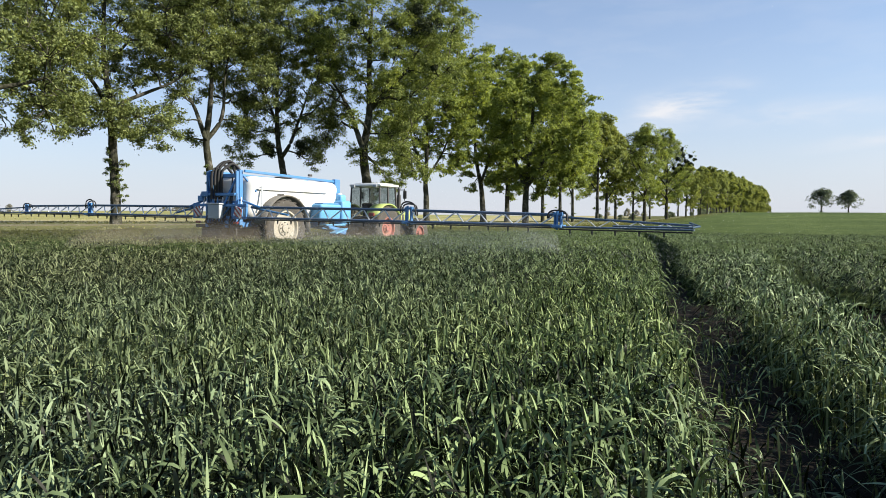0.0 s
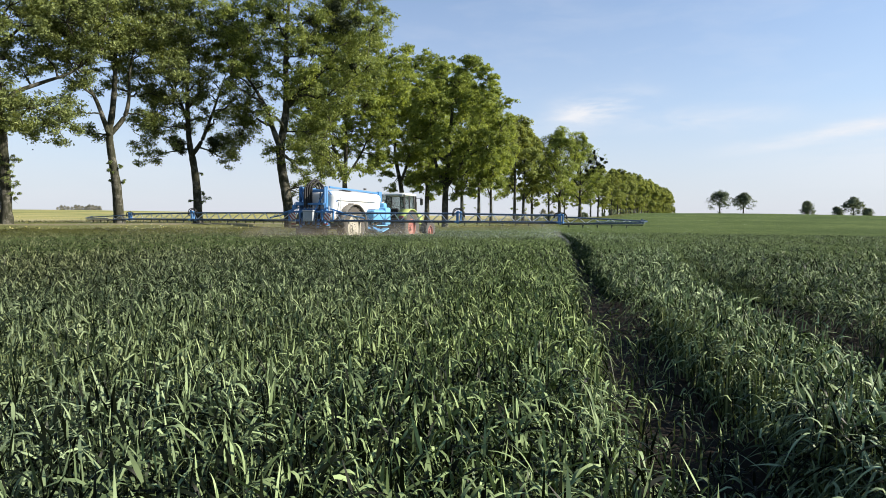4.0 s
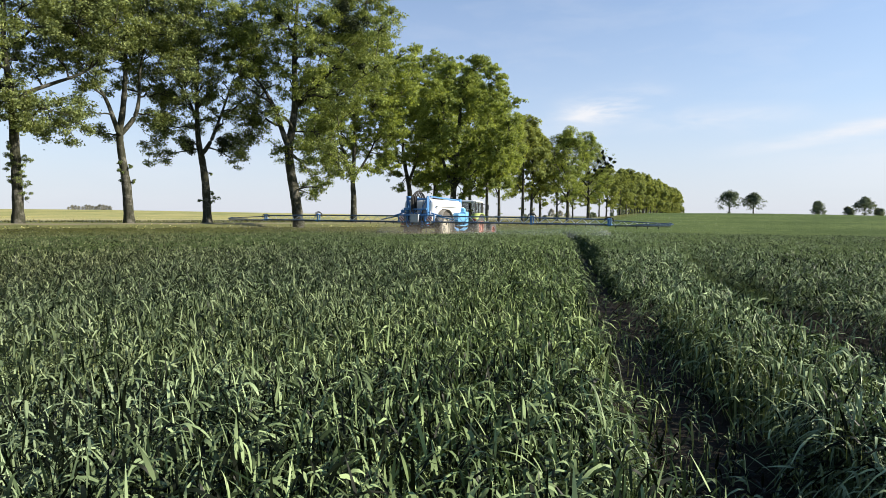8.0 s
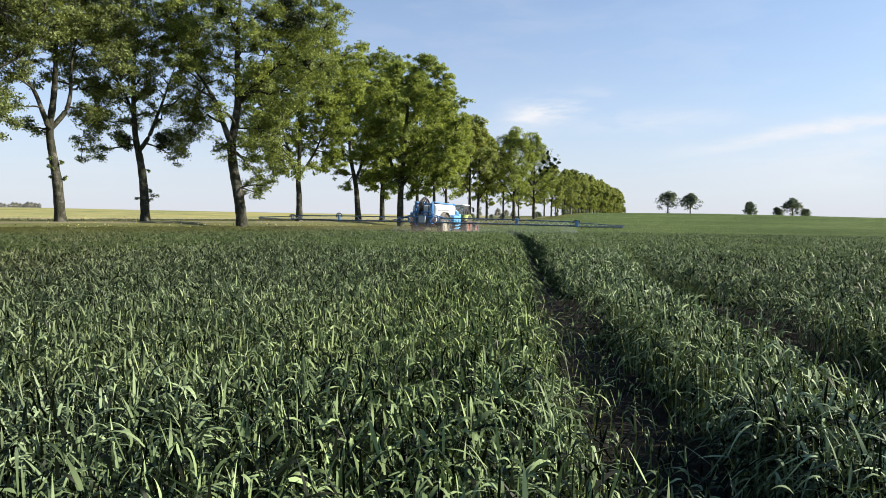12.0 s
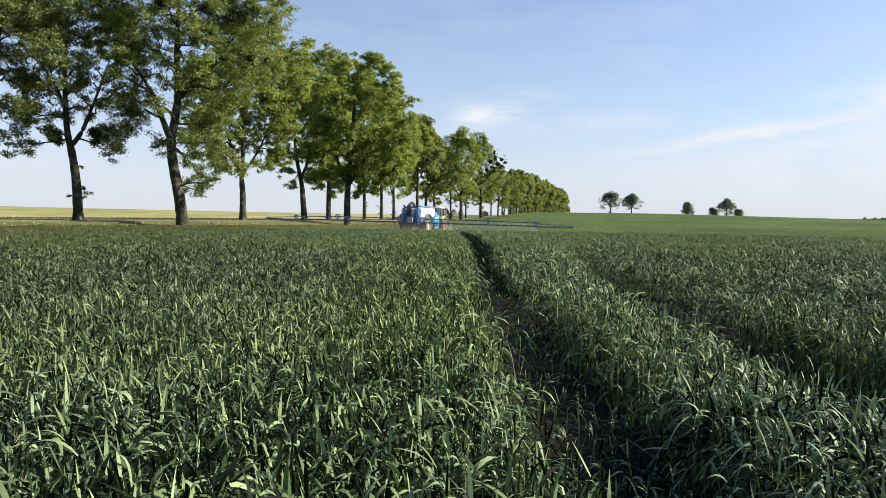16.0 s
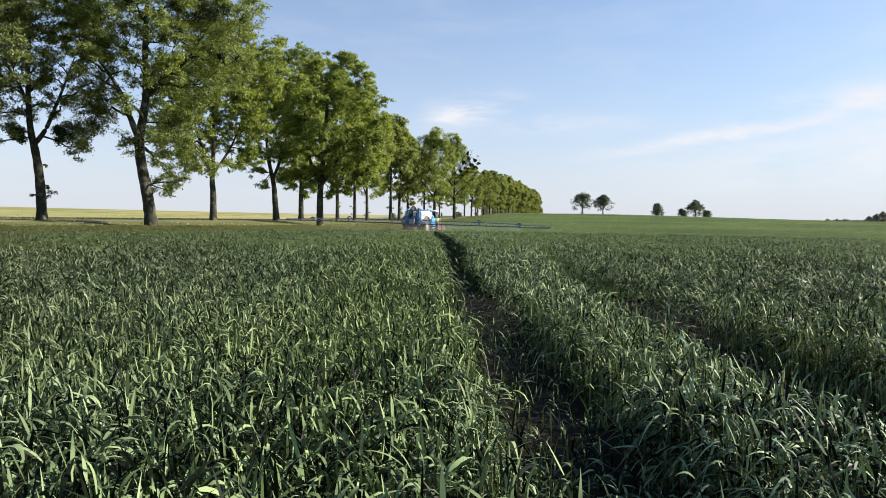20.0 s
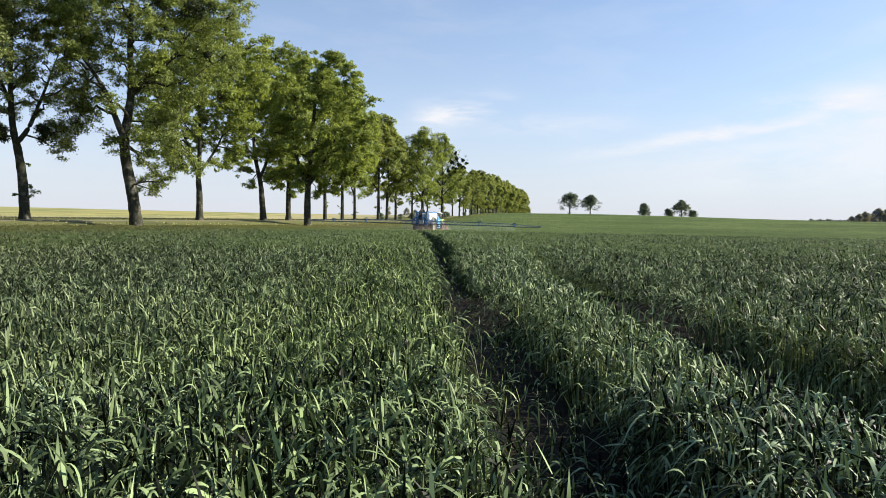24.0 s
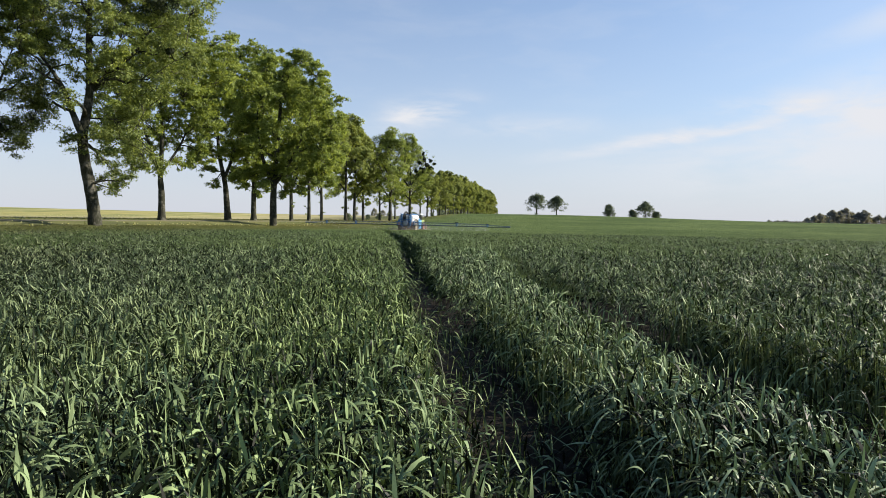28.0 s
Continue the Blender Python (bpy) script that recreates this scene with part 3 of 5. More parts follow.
    for _ in range(fill):
        g, a = rng.uniform(0.0, 0.98) ** 0.9, rng.uniform(0, 6.28)
        z = foot + (height - foot) * g
        mid, _ = at(min(z, top))
        q = float(edge(z, a)) * rng.uniform(0.45, 1.0) ** 0.5 - 0.4
        c = np.array([mid[0] + math.cos(a) * q, mid[1] + math.sin(a) * q, z])
        near_ = stock[np.argmin(np.sum((stock - c) ** 2, 1))]
        gap = np.linalg.norm(c - near_)
        c = near_ + (c - near_) * min(1.0, 1.3 / (gap + 1e-6))     # no clump hangs far from a bough
        twigs.append((np.stack([near_, (near_ + c) / 2 + [0, 0, 0.12], c]), np.array([0.03, 0.02, 0.008])))
        spots.append((c, rng.uniform(0.55, 1.0) * (0.65 + 0.075 * reach)))
    places = []
    for _ in range(balls):
        l = wood[rng.integers(0, limbs)][0][0]
        places.append((l[len(l) // 2] + [0, 0, -0.1], rng.uniform(0.35, 0.65)))
    for x, y, z, r in bunches:                   # mistletoe at known places, each on its own bough
        c = np.array([x, y, z])
        p, _ = at(max(fork, z - 0.8 * math.hypot(x, y) - 1))
        wood.append([(np.stack([p, (p + c) / 2 + [0, 0, -0.2], c]), np.array([0.09, 0.05, 0.025]))])
        places.append((c, r))
        for _ in range(3 if z < 12 else 2):
            spots.append((c + rng.normal(0, 1, 3) * r * 1.3 + [0, 0, 0.5 * r], rng.uniform(0.4, 0.7)))
    crown = scatter_leaves([(c, 0.80 * r) for c, r in spots], leaves, leaf, rng, mid=np.array([0, 0, height * 0.55]))
    return trunk, wood, twigs, crown, places


def ball_mesh(rng, c, r):
    """Mistletoe: a round bunch of forking twigs."""
    lines = []
    for _ in range(70):
        d = rng.normal(0, 1, 3)
        d /= np.linalg.norm(d)
        lines.append((np.stack([c, c + d * r * 0.55 + rng.normal(0, 0.04, 3), c + d * r * rng.uniform(0.7, 1.15)]), np.array([0.012, 0.01, 0.006])))
    v, f = tubes(lines, 3)
    lumps = [(c, r * 0.8)] + [(c + rng.normal(0, 0.5, 3) * r, r * rng.uniform(0.3, 0.6)) for _ in range(5)]
    w, g = scatter_leaves(lumps, 1500, 0.15, rng, 1.0)
    f = np.concatenate([f[:, [0, 1, 2]], f[:, [0, 2, 3]]])
    return mesh_from("mistletoe", np.concatenate([v, w]), np.concatenate([f, g + len(v)]), TWIG)


def lobed_tree(seed, label, az, foot, stems, girth, lobes, leaves, leaf=0.18, leaf_mat=None, bunches=(), sprouts=(), droop=0.25):
    """One old roadside tree with boughs of its own. Places are metres to the right of the stem's foot as one looks along az, and height;
    stems: lines of such places, the first is the trunk; lobes: the masses of its crown with their radius."""
    leaf_mat = leaf_mat or LEAF
    rng = np.random.default_rng(seed)
    ca, sa = math.cos(radians(az)), math.sin(radians(az))

    def put(d, z, e=0.0):
        return np.array([d * ca + e * sa, -d * sa + e * ca, z - foot])
    trunk, wood, spots, twigs = [], [], [], []
    stock, stock_r = [], []
    for k, stem in enumerate(stems):
        p = np.array([put(d, z, 0.25 * math.sin(1.7 * k + 0.4 * z) * min(1, z / 8)) for d, z in stem])
        t = np.linspace(0, len(p) - 1, 5 * len(p))
        i = np.clip(t.astype(int), 0, len(p) - 2)
        f = (t - i)[:, None]
        pa, pb, pc, pd = p[np.maximum(i - 1, 0)], p[i], p[i + 1], p[np.minimum(i + 2, len(p) - 1)]
        q = 0.5 * (2 * pb + (pc - pa) * f + (2 * pa - 5 * pb + 4 * pc - pd) * f ** 2 + (3 * pb - pa - 3 * pc + pd) * f ** 3)
        s_ = np.linspace(0, 1, len(q))
        if k == 0:
            r = girth * ((1 - s_) ** 0.75 * 0.95 + 0.05) * np.where(q[:, 2] < 0.15, 1.4, np.where(q[:, 2] < 0.8, 1.12, 1))
            q[0, 2] = -0.4
        else:
            near_ = np.argmin(np.sum((np.array(stock) - q[0]) ** 2, 1))
            q[0] = stock[near_]
            r = min(0.75 * stock_r[near_], 0.8 * girth) * ((1 - s_) ** 0.7 * 0.92 + 0.08)
        r = r * (1 + 0.06 * np.sin(5 * q[:, 2] + k) * rng.uniform(0.3, 1, len(q)))
        trunk.append((q, r))
        keep = q[:, 2] > (3.2 if k == 0 else 0)
        stock += list(q[keep])
        stock_r += list(r[keep])

    def stem_at(z):
        return np.array([np.interp(z - foot, trunk[0][0][:, 2], trunk[0][0][:, i]) for i in range(3)])
    reach = max(abs(d) + r for d, z, r in lobes)
    masses, loose = [], []
    for k, (d, z, r) in enumerate(lobes):
        e = 0.62 * math.sqrt(max(reach * reach - d * d, 1.0)) * (2 * ((k * 0.618 + 0.15) % 1) - 1)
        if z < 9:
            e *= 0.5
        masses.append((put(d, z, e), r))
        if r > 1.25:
            masses.append((put(d + rng.normal(0, 0.25), z + rng.normal(0, 0.3), -e + rng.normal(0, 0.5)), 0.92 * r))
        for _ in range(5 if r > 1.0 else 2 if r > 0.5 else 0):     # small loose boughs round each mass
            o = rng.normal(0, 1, 3)
            o /= np.linalg.norm(o)
            far = r * rng.uniform(0.95, 1.45)
            loose.append((put(d, z, e) + o * far * [1, 1, 0.8], r * rng.uniform(0.22, 0.42)))
    masses.sort(key=lambda m: math.hypot(m[0][0], m[0][1]) + 0.3 * m[0][2])
    for c, r in masses + loose:
        st = np.array(stock)
        low = 3.0 if c[2] < 8.5 else 0.0            # low masses hang from boughs above them
        gap = np.linalg.norm(st - c, axis=1) + 2.2 * np.maximum(0, st[:, 2] - c[2] + 0.6 - low) + 1.6 * np.maximum(0, 6.3 - st[:, 2]) * (c[2] > 4) - 3.0 * np.array(stock_r)
        i = int(np.argmin(gap))
        p0, r0 = st[i], stock_r[i]
        ln = float(np.linalg.norm(c - p0))
        q = np.linspace(0, 1, 6)[:, None]
        ctrl = (p0 + c) / 2 + np.array([0, 0, 0.10 * ln]) + rng.normal(0, 0.08, 3) * ln
        line = (1 - q) ** 2 * p0 + 2 * q * (1 - q) * ctrl + q * q * c + rng.normal(0, 0.035, (6, 3)) * ln * np.sin(math.pi * q)
        r1 = min(0.6 * r0, 0.03 + (0.014 if low else 0.022) * ln)
        rad = r1 * (1 - q[:, 0]) ** 0.8 + 0.02
        own = [(line, rad)]
        stock += list(line[2:])
        stock_r += list(rad[2:])
        n = 3 + int(9 * r * r)
        for _ in range(n):
            o = rng.normal(0, 1, 3)
            o /= np.linalg.norm(o)
            if o[2] < 0 and rng.uniform() < 0.35:
                o[2] = -o[2]
            far = r * rng.uniform(0.3, 1.15) ** 0.6
            tip = c + o * far * [1, 1, 0.82] - [0, 0, droop * 0.25 * far]
            own_r = rng.uniform(0.24, 0.5)
            spots.append((tip, own_r, o))
            if rng.uniform() < 0.3:
                mid = (c + tip) / 2 + [0, 0, 0.12 * far] + rng.normal(0, 0.08, 3)
                (own if rng.uniform() < 0.4 else twigs).append((np.stack([line[4] * 0.5 + c * 0.5, mid, tip]), np.array([0.03, 0.02, 0.008])))
        wood.append(own)
    # leaves: flat sprays that face outwards and up, so that each mass has a light and a dark side
    pts, rad, out = np.array([s_[0] for s_ in spots]), np.array([s_[1] for s_ in spots]), np.array([s_[2] for s_ in spots])
    pick = rng.choice(len(pts), leaves, p=rad ** 2 / np.sum(rad ** 2))
    w = rng.normal(0, 0.5, (leaves, 3)) * [1, 1, 0.62] * rad[pick][:, None]
    c = pts[pick] + w
    c[:, 2] -= 0.35 * droop * np.sum(w[:, :2] ** 2, 1) / rad[pick]
    face = 0.62 * out[pick] + [0, 0, 0.4] + rng.normal(0, 0.55, (leaves, 3))
    face /= np.linalg.norm(face, axis=1)[:, None]
    a = np.cross(face, rng.normal(0, 1, (leaves, 3)))
    a /= np.linalg.norm(a, axis=1)[:, None]
    b = np.cross(a, face)
    ln = (leaf * rng.uniform(0.6, 1.25, leaves))[:, None]
    v = np.stack([c - a * ln * 0.45 - b * ln * 0.36, c - a * ln * 0.45 + b * ln * 0.36, c + a * ln * 0.62], 1).reshape(-1, 3)
    ob = thing("tree", pose(0, 0, 0), label, "tree")
    part("trunk", mesh_from("trunk", *tubes(trunk, 12), BARK, True), BARK, ob)
    for own in wood:
        part("limb", mesh_from("limb", *tubes(own, 5), BARK, True), BARK, ob)
    for d, z, r in sprouts:                      # leafy shoots on the bark
        p, c = stem_at(z - 0.25), put(d, z, rng.uniform(-0.3, 0.1))
        twigs += [(np.stack([p, (p + c) / 2 + [0, 0, 0.05], c + rng.normal(0, 0.6, 3) * r]), np.array([0.02, 0.014, 0.006])) for _ in range(3)]
        w, _ = scatter_leaves([(c + rng.normal(0, 0.5, 3) * r, r * rng.uniform(0.4, 0.8)) for _ in range(4)], int(620 * r), 0.12, rng)
        v = np.concatenate([v, w])
    tagged(part("branchwork", mesh_from("branchwork", *tubes(twigs, 3), BARK, True), BARK, ob), kind="stuff")
    part("crown", mesh_from("crown", v, np.arange(len(v)).reshape(-1, 3), leaf_mat), leaf_mat, ob)
    for d, z, r in bunches:
        c = put(d, z, -0.8 if z < 10 else -3.2)
        p = stock[int(np.argmin(np.linalg.norm(np.array(stock) - c, axis=1)))]
        part("limb", mesh_from("limb", *tubes([(np.stack([p, (p + c) / 2 + [0, 0, -0.15], c]), np.array([0.07, 0.05, 0.03]))], 5), BARK, True), BARK, ob)
        part("mistletoe", ball_mesh(rng, c, r), TWIG, ob, "dark round mistletoe bunch")
    return ob


def tree(seed, label, leaf_mat=LEAF, near=False, **kw):
    rng = np.random.default_rng(seed)
    trunk, wood, twigs, crown, places = grow_tree(rng, **kw)
    ob = thing("tree", pose(0, 0, 0), label, "tree")
    part("trunk", mesh_from("trunk", *tubes(trunk, 10), BARK, True), BARK, ob)
    if near:
        for own in wood:
            part("limb", mesh_from("limb", *tubes(own, 5), BARK, True), BARK, ob)
    else:
        twigs = [l for own in wood for l in own[:1 if len(crown[1]) < 5000 else 4]] + (twigs[:20] if len(crown[1]) > 5000 else [])
    tagged(part("branchwork", mesh_from("branchwork", *tubes(twigs, 3), BARK, True), BARK, ob), kind="stuff")
    part("crown", mesh_from("crown", *crown, leaf_mat), leaf_mat, ob)
    for c, r in places:
        part("mistletoe", ball_mesh(rng, c, r), TWIG, ob, "dark round mistletoe bunch")
    return ob


def along(u, w):
    """World x, y of a place u metres right and w metres ahead in the direction of travel."""
    return u * CH + w * SH, -u * SH + w * CH


def plant(ob, u, w, turn=0.0, sink=0.05, size=1.0):
    x, y = along(u, w)
    ob.matrix_basis = pose(x, y, float(land(x, y)) - sink, 0, 0, turn)
    ob.scale = (size, size, size)
    return ob


NEAR_U, FAR_U = -32.0, -40.0


def seen_right(az, *bunches):
    """Mistletoe places given as metres to the right of the stem as one looks along az, height and radius."""
    c, s = math.cos(radians(az)), math.sin(radians(az))
    return [(d * c, -d * s, z, r) for d, z, r in bunches]


def build_trees():
    kind = "tall roadside maple with a grey trunk and bright spring leaves"
    old = "massive old roadside maple with mistletoe in its crown"

    def stand(seed, label, u, w, stems, girth, lobes, leaves, **more):
        x, y = along(u, w)
        foot = float(land(x, y)) - 0.05
        plant(lobed_tree(seed, label, math.degrees(math.atan2(x, y)), foot, stems, girth, lobes, leaves, **more), u, w)
    stand(41, kind, FAR_U, 13, [[(0, 0.9), (.1, 4), (.2, 7), (0, 10), (.2, 14), (0, 19)], [(.2, 6.2), (2, 7.4), (4, 8.2), (6.4, 9.0), (8.2, 10)]], .38,
          [(6.8, 7.2, 1.2), (7.8, 8.6, 1.5), (8.8, 8.9, .9), (6.4, 9.6, 1.9), (8.2, 10.6, 1.7), (6.8, 11.6, 1.9), (6.2, 6.4, .7), (7.6, 6.3, .5), (9.4, 11.6, 1.3), (4, 8, 1.5), (3.4, 11, 2.2), (0, 10, 2.2), (-3, 9, 2), (-4, 13, 2.4), (0, 14, 2.6), (4, 15, 2.6), (7, 14.6, 2.0), (0, 18, 2.6), (-3, 17, 2.4), (3.4, 19, 2.2)], 76000, leaf=0.155)
    stand(42, kind, FAR_U, 25.3, [[(0, 0.9), (0, 3), (-.1, 6.5), (-.2, 9), (-.5, 12), (-.4, 16), (-.2, 20)], [(0, 8.2), (.6, 9.1), (2, 9.9), (3.8, 10.9), (5.4, 12.6)], [(-.2, 8.6), (-1.2, 10.4), (-2.6, 12.2), (-3.6, 14.5)]], .34,
          [(-3.2, 7.6, 1.5), (-1.7, 8.5, 1.6), (-.2, 8.9, 1.8), (1.4, 8.0, 1.7), (2.8, 7.3, 1.2), (.3, 7.2, 1.0), (-4.4, 10.2, 1.4), (-5.0, 12.5, 2.0), (-2.6, 13.6, 2.0), (.5, 14.2, 2.0),
           (3.2, 13.6, 2.1), (5.6, 13.8, 1.8), (-.5, 17, 2.6), (3.4, 16.8, 2.4), (-4, 17.2, 2.4), (0, 20, 2.4), (2.8, 19.6, 2.0), (-2.7, 19.8, 2.0), (6.2, 16.2, 1.5), (4.2, 11.8, 1.1), (2.4, 11.4, 1.0), (-1.8, 11.2, 1.0), (.3, 11.6, 1.0)], 106000, leaf=0.155, sprouts=[(.34, 4.2, .3), (.38, 3.4, .34), (.42, 2.7, .34), (-.40, 5.2, .3), (-.36, 4.6, .3), (.28, 5.0, .3), (.1, 3.8, .3), (.1, 4.6, .3), (-.4, 5.9, .35), (-.3, 3.7, .25)])
    stand(43, kind, FAR_U, 33.4, [[(0, 0.9), (-.15, 3.8), (-.3, 5), (-.55, 7.4), (-.3, 9.4), (-.1, 12), (0, 16), (.3, 20)], [(-.55, 7.4), (-.95, 8.7), (-1.4, 10), (-2.1, 11.2), (-3.2, 12.6)], [(-.5, 7.5), (.4, 8.8), (.75, 10.1), (.9, 12.5), (1.6, 16)]], .36,
          [(-3.1, 9.2, .95), (-1.5, 7.7, .6), (-4.2, 8.9, .6), (-4.3, 13, 1.5), (-2.6, 13.6, 1.8), (0, 13.6, 1.9), (1.7, 14.2, 1.8), (-1.2, 16, 2.3), (1.2, 17, 2.2), (-3.6, 16.4, 2.0), (3.4, 15.2, 1.8), (2.6, 11.2, 1.0), (2.3, 8.7, .8),
           (3.4, 12.6, 1.3), (0, 19.5, 2.6), (3, 19, 2.2), (-3, 19.5, 2.2), (.5, 21.6, 2.0), (-2.8, 10.6, .8), (-.4, 11.4, .8), (4.2, 10.4, 1.0)], 84000, leaf=0.155, sprouts=[(-.58, 4.9, .22), (.18, 5.2, .22), (.26, 4.1, .18), (-.42, 4.3, .2), (-.62, 5.5, .2)])
    stand(44, kind, FAR_U, 41.2, [[(0, 0.9), (-.1, 4), (-.35, 6.2), (-.65, 8), (-.75, 11), (-.6, 15), (-.3, 20)], [(-.45, 6.7), (.3, 7.9), (.8, 9.2), (1.6, 11.5), (2.4, 14)], [(-.7, 9.5), (-1.3, 11.2), (-2.2, 13), (-2.8, 15.5)]], .37,
          [(-3.2, 8.9, 1.5), (-4.0, 7.0, 1.0), (-3.2, 6.5, .6), (-1.6, 7.6, .5), (2.2, 7.9, 1.4), (3.5, 8.6, 1.2), (2.1, 6.7, .7), (-2.5, 11.2, 1.6), (2.6, 11, 1.7), (-4.4, 12.5, 1.7), (.2, 12.8, 1.7), (.2, 15.4, 1.9), (3.2, 14, 1.9),
           (-2.4, 15, 2.0), (2, 17.5, 2.3), (-2, 18, 2.3), (0, 20.5, 2.4), (3.8, 17, 1.6), (-4.6, 16.6, 1.7), (-1.0, 9.6, 1.0), (.9, 9.8, 1.0), (4.4, 10.4, 1.1), (-4.8, 9.6, .9)], 84000, leaf=0.155, sprouts=[(.50, 3.1, .36), (-.52, 3.0, .25), (.25, 5.2, .2), (.3, 3.6, .22)], bunches=[(-1.5, 7.4, .7), (1.2, 7.8, .75)])
    stand(81, old, NEAR_U, 43.2, [[(0, 0.9), (-.25, 3.1), (-.65, 5.5), (-.75, 7.3), (-.45, 9.2), (-.25, 11.1), (-.3, 14), (-.2, 16.8), (0, 20), (0, 23)], [(-.75, 7.2), (-1.2, 8.4), (-1.9, 10.4), (-2.6, 11.8), (-3.6, 13.2)], [(-.3, 10.6), (1.2, 12.2), (2.8, 14), (4.2, 16.4)]], .46,
          [(1.7, 6.9, 1.5), (3.3, 6.2, 1.2), (1.5, 8.5, 1.5), (4.0, 5.5, .7), (.75, 4.1, .85), (1.1, 3.4, .5), (1.5, 5.0, .95), (1.9, 4.1, .65), (.9, 5.8, .75), (.9, 11.6, 1.8), (3.5, 11.6, 1.7), (6.0, 14.4, 1.7), (4.4, 14.4, 1.9), (1.7, 14, 1.9), (5.9, 16.8, 2.0), (3.5, 17.7, 2.1), (7.5, 18.2, .8),
           (5.5, 19.4, 1.9), (1.7, 17.2, 2.0), (-1.1, 18.2, 1.9), (-.2, 21.5, 2.5), (3.5, 21.5, 2.5), (-3.4, 16.8, 2.1), (-3.9, 19.6, 2.3), (-5.7, 16.8, 1.6), (-3.2, 14.4, 1.4), (-4.4, 12.5, 1.1), (-3.0, 9.7, 1.0), (-2.0, 7.3, .7), (-1.5, 9.3, .8),
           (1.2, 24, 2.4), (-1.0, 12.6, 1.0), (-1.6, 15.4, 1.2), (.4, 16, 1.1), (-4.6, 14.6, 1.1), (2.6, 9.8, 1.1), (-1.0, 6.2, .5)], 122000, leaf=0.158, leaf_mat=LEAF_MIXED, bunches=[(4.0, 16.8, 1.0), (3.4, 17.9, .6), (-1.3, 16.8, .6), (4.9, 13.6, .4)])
    stand(45, kind, FAR_U, 64.8, [[(0, 0.9), (0, 4), (-.1, 6), (.1, 10.3), (0, 14), (.5, 19)], [(-.1, 6.1), (-.6, 7.6), (-1.3, 9.6), (-2.2, 13), (-3.0, 17)], [(0, 6.3), (1.1, 8.0), (2.1, 9.8), (3.2, 13), (3.8, 17)]], .39,
          [(5.3, 20.2, 2.1), (3.3, 19, 2.5), (1.2, 21.4, 2.3), (-1.5, 20.2, 2.4), (5.8, 16.7, 1.9), (4.4, 14, 2.2), (1.9, 14.4, 2.5), (-1.5, 14.7, 2.5), (-4.2, 14, 2.1), (1.2, 11.2, 2.1), (4, 11.3, 1.7), (-1.5, 10.6, 1.9), (-2.9, 8.2, 1.3),
           (4, 8.3, 1.2), (1.9, 7.3, .8), (-1.8, 6.6, .8), (-4.5, 11, 1.7), (2.5, 17, 2.4), (-1.8, 17.5, 2.3), (-4.6, 17.6, 2.0)], 74000, leaf=0.235, leaf_mat=LEAF_BRIGHT)
    stand(46, kind, FAR_U, 80.4, [[(0, 0.9), (-.2, 4), (-.4, 6.2), (-1.1, 9.9), (-1.3, 14), (-1.0, 19)], [(-.5, 6.6), (.4, 9), (1.2, 12), (1.8, 15)]], .44,
          [(-.8, 18.4, 2.4), (0, 21.6, 2.2), (-2.2, 14, 2.1), (1.2, 14.4, 2.4), (-2.8, 10, 1.5), (.5, 10.2, 1.8), (2.8, 11, 1.8), (-2.8, 7.6, .9), (1.6, 6.9, 1.3), (2.6, 18, 2.2), (-3.2, 17.4, 1.8), (3.0, 7.8, 1.2), (-1.9, 6.0, .7), (-4.2, 8.6, .8)], 48000, leaf=0.25, leaf_mat=LEAF_BRIGHT)
    stand(47, kind, FAR_U, 88.5, [[(0, 0.9), (0, 5), (.2, 10), (.1, 16), (0, 22)], [(0, 7), (-1, 10), (-1.8, 14), (-2.2, 19)]], .42,
          [(.4, 25, 1.8), (-1.9, 24.8, 1.7), (2.2, 24.4, 1.7), (-1.4, 21.4, 2.5), (2, 21, 2.5), (-2.4, 17, 2.5), (1.4, 17, 2.6), (-2.4, 12.6, 2.2), (1.2, 12.6, 2.3), (-.5, 9.2, 1.8), (2.6, 8.4, 1.6), (-2.6, 8.0, 1.3), (-1.6, 6.2, .9), (1.7, 6.0, .9), (.5, 5.0, .6)], 50000, leaf=0.25, leaf_mat=LEAF_BRIGHT)
    stand(82, old, NEAR_U, 76.6, [[(0, 0.9), (0, 4), (.2, 7), (.6, 12), (1.0, 18), (1.2, 20)], [(.1, 5.6), (1.6, 8), (3.2, 11), (4.6, 14.5)], [(.1, 5.4), (-1, 8), (-1.8, 11.5), (-2, 16)]], .47,
          [(7.0, 13, 1.8), (7.4, 9.4, 1.6), (6, 7.2, 1.3), (5.2, 16, 2.2), (3.7, 12.3, 2.5), (2.2, 8.6, 2.2), (0, 11.5, 2.5), (1.5, 16.5, 2.5), (-1.5, 16, 2.3), (0, 7.2, 1.6), (4.5, 6.5, 1.1), (-2.2, 10, 1.9), (2.2, 5.8, .8), (5.6, 18, 1.5),
           (-3, 6.6, 1.1), (3.7, 21.2, 1.4), (4.8, 19.8, 1.1), (1.5, 19.4, 1.7), (-1, 19.6, 1.9), (5.4, 10, 1.9), (-3.4, 13.4, 1.7), (-1.4, 5.4, .9), (1.3, 4.9, .6), (3.4, 5.2, .8)], 88000, leaf=0.24, leaf_mat=LEAF_BRIGHT)
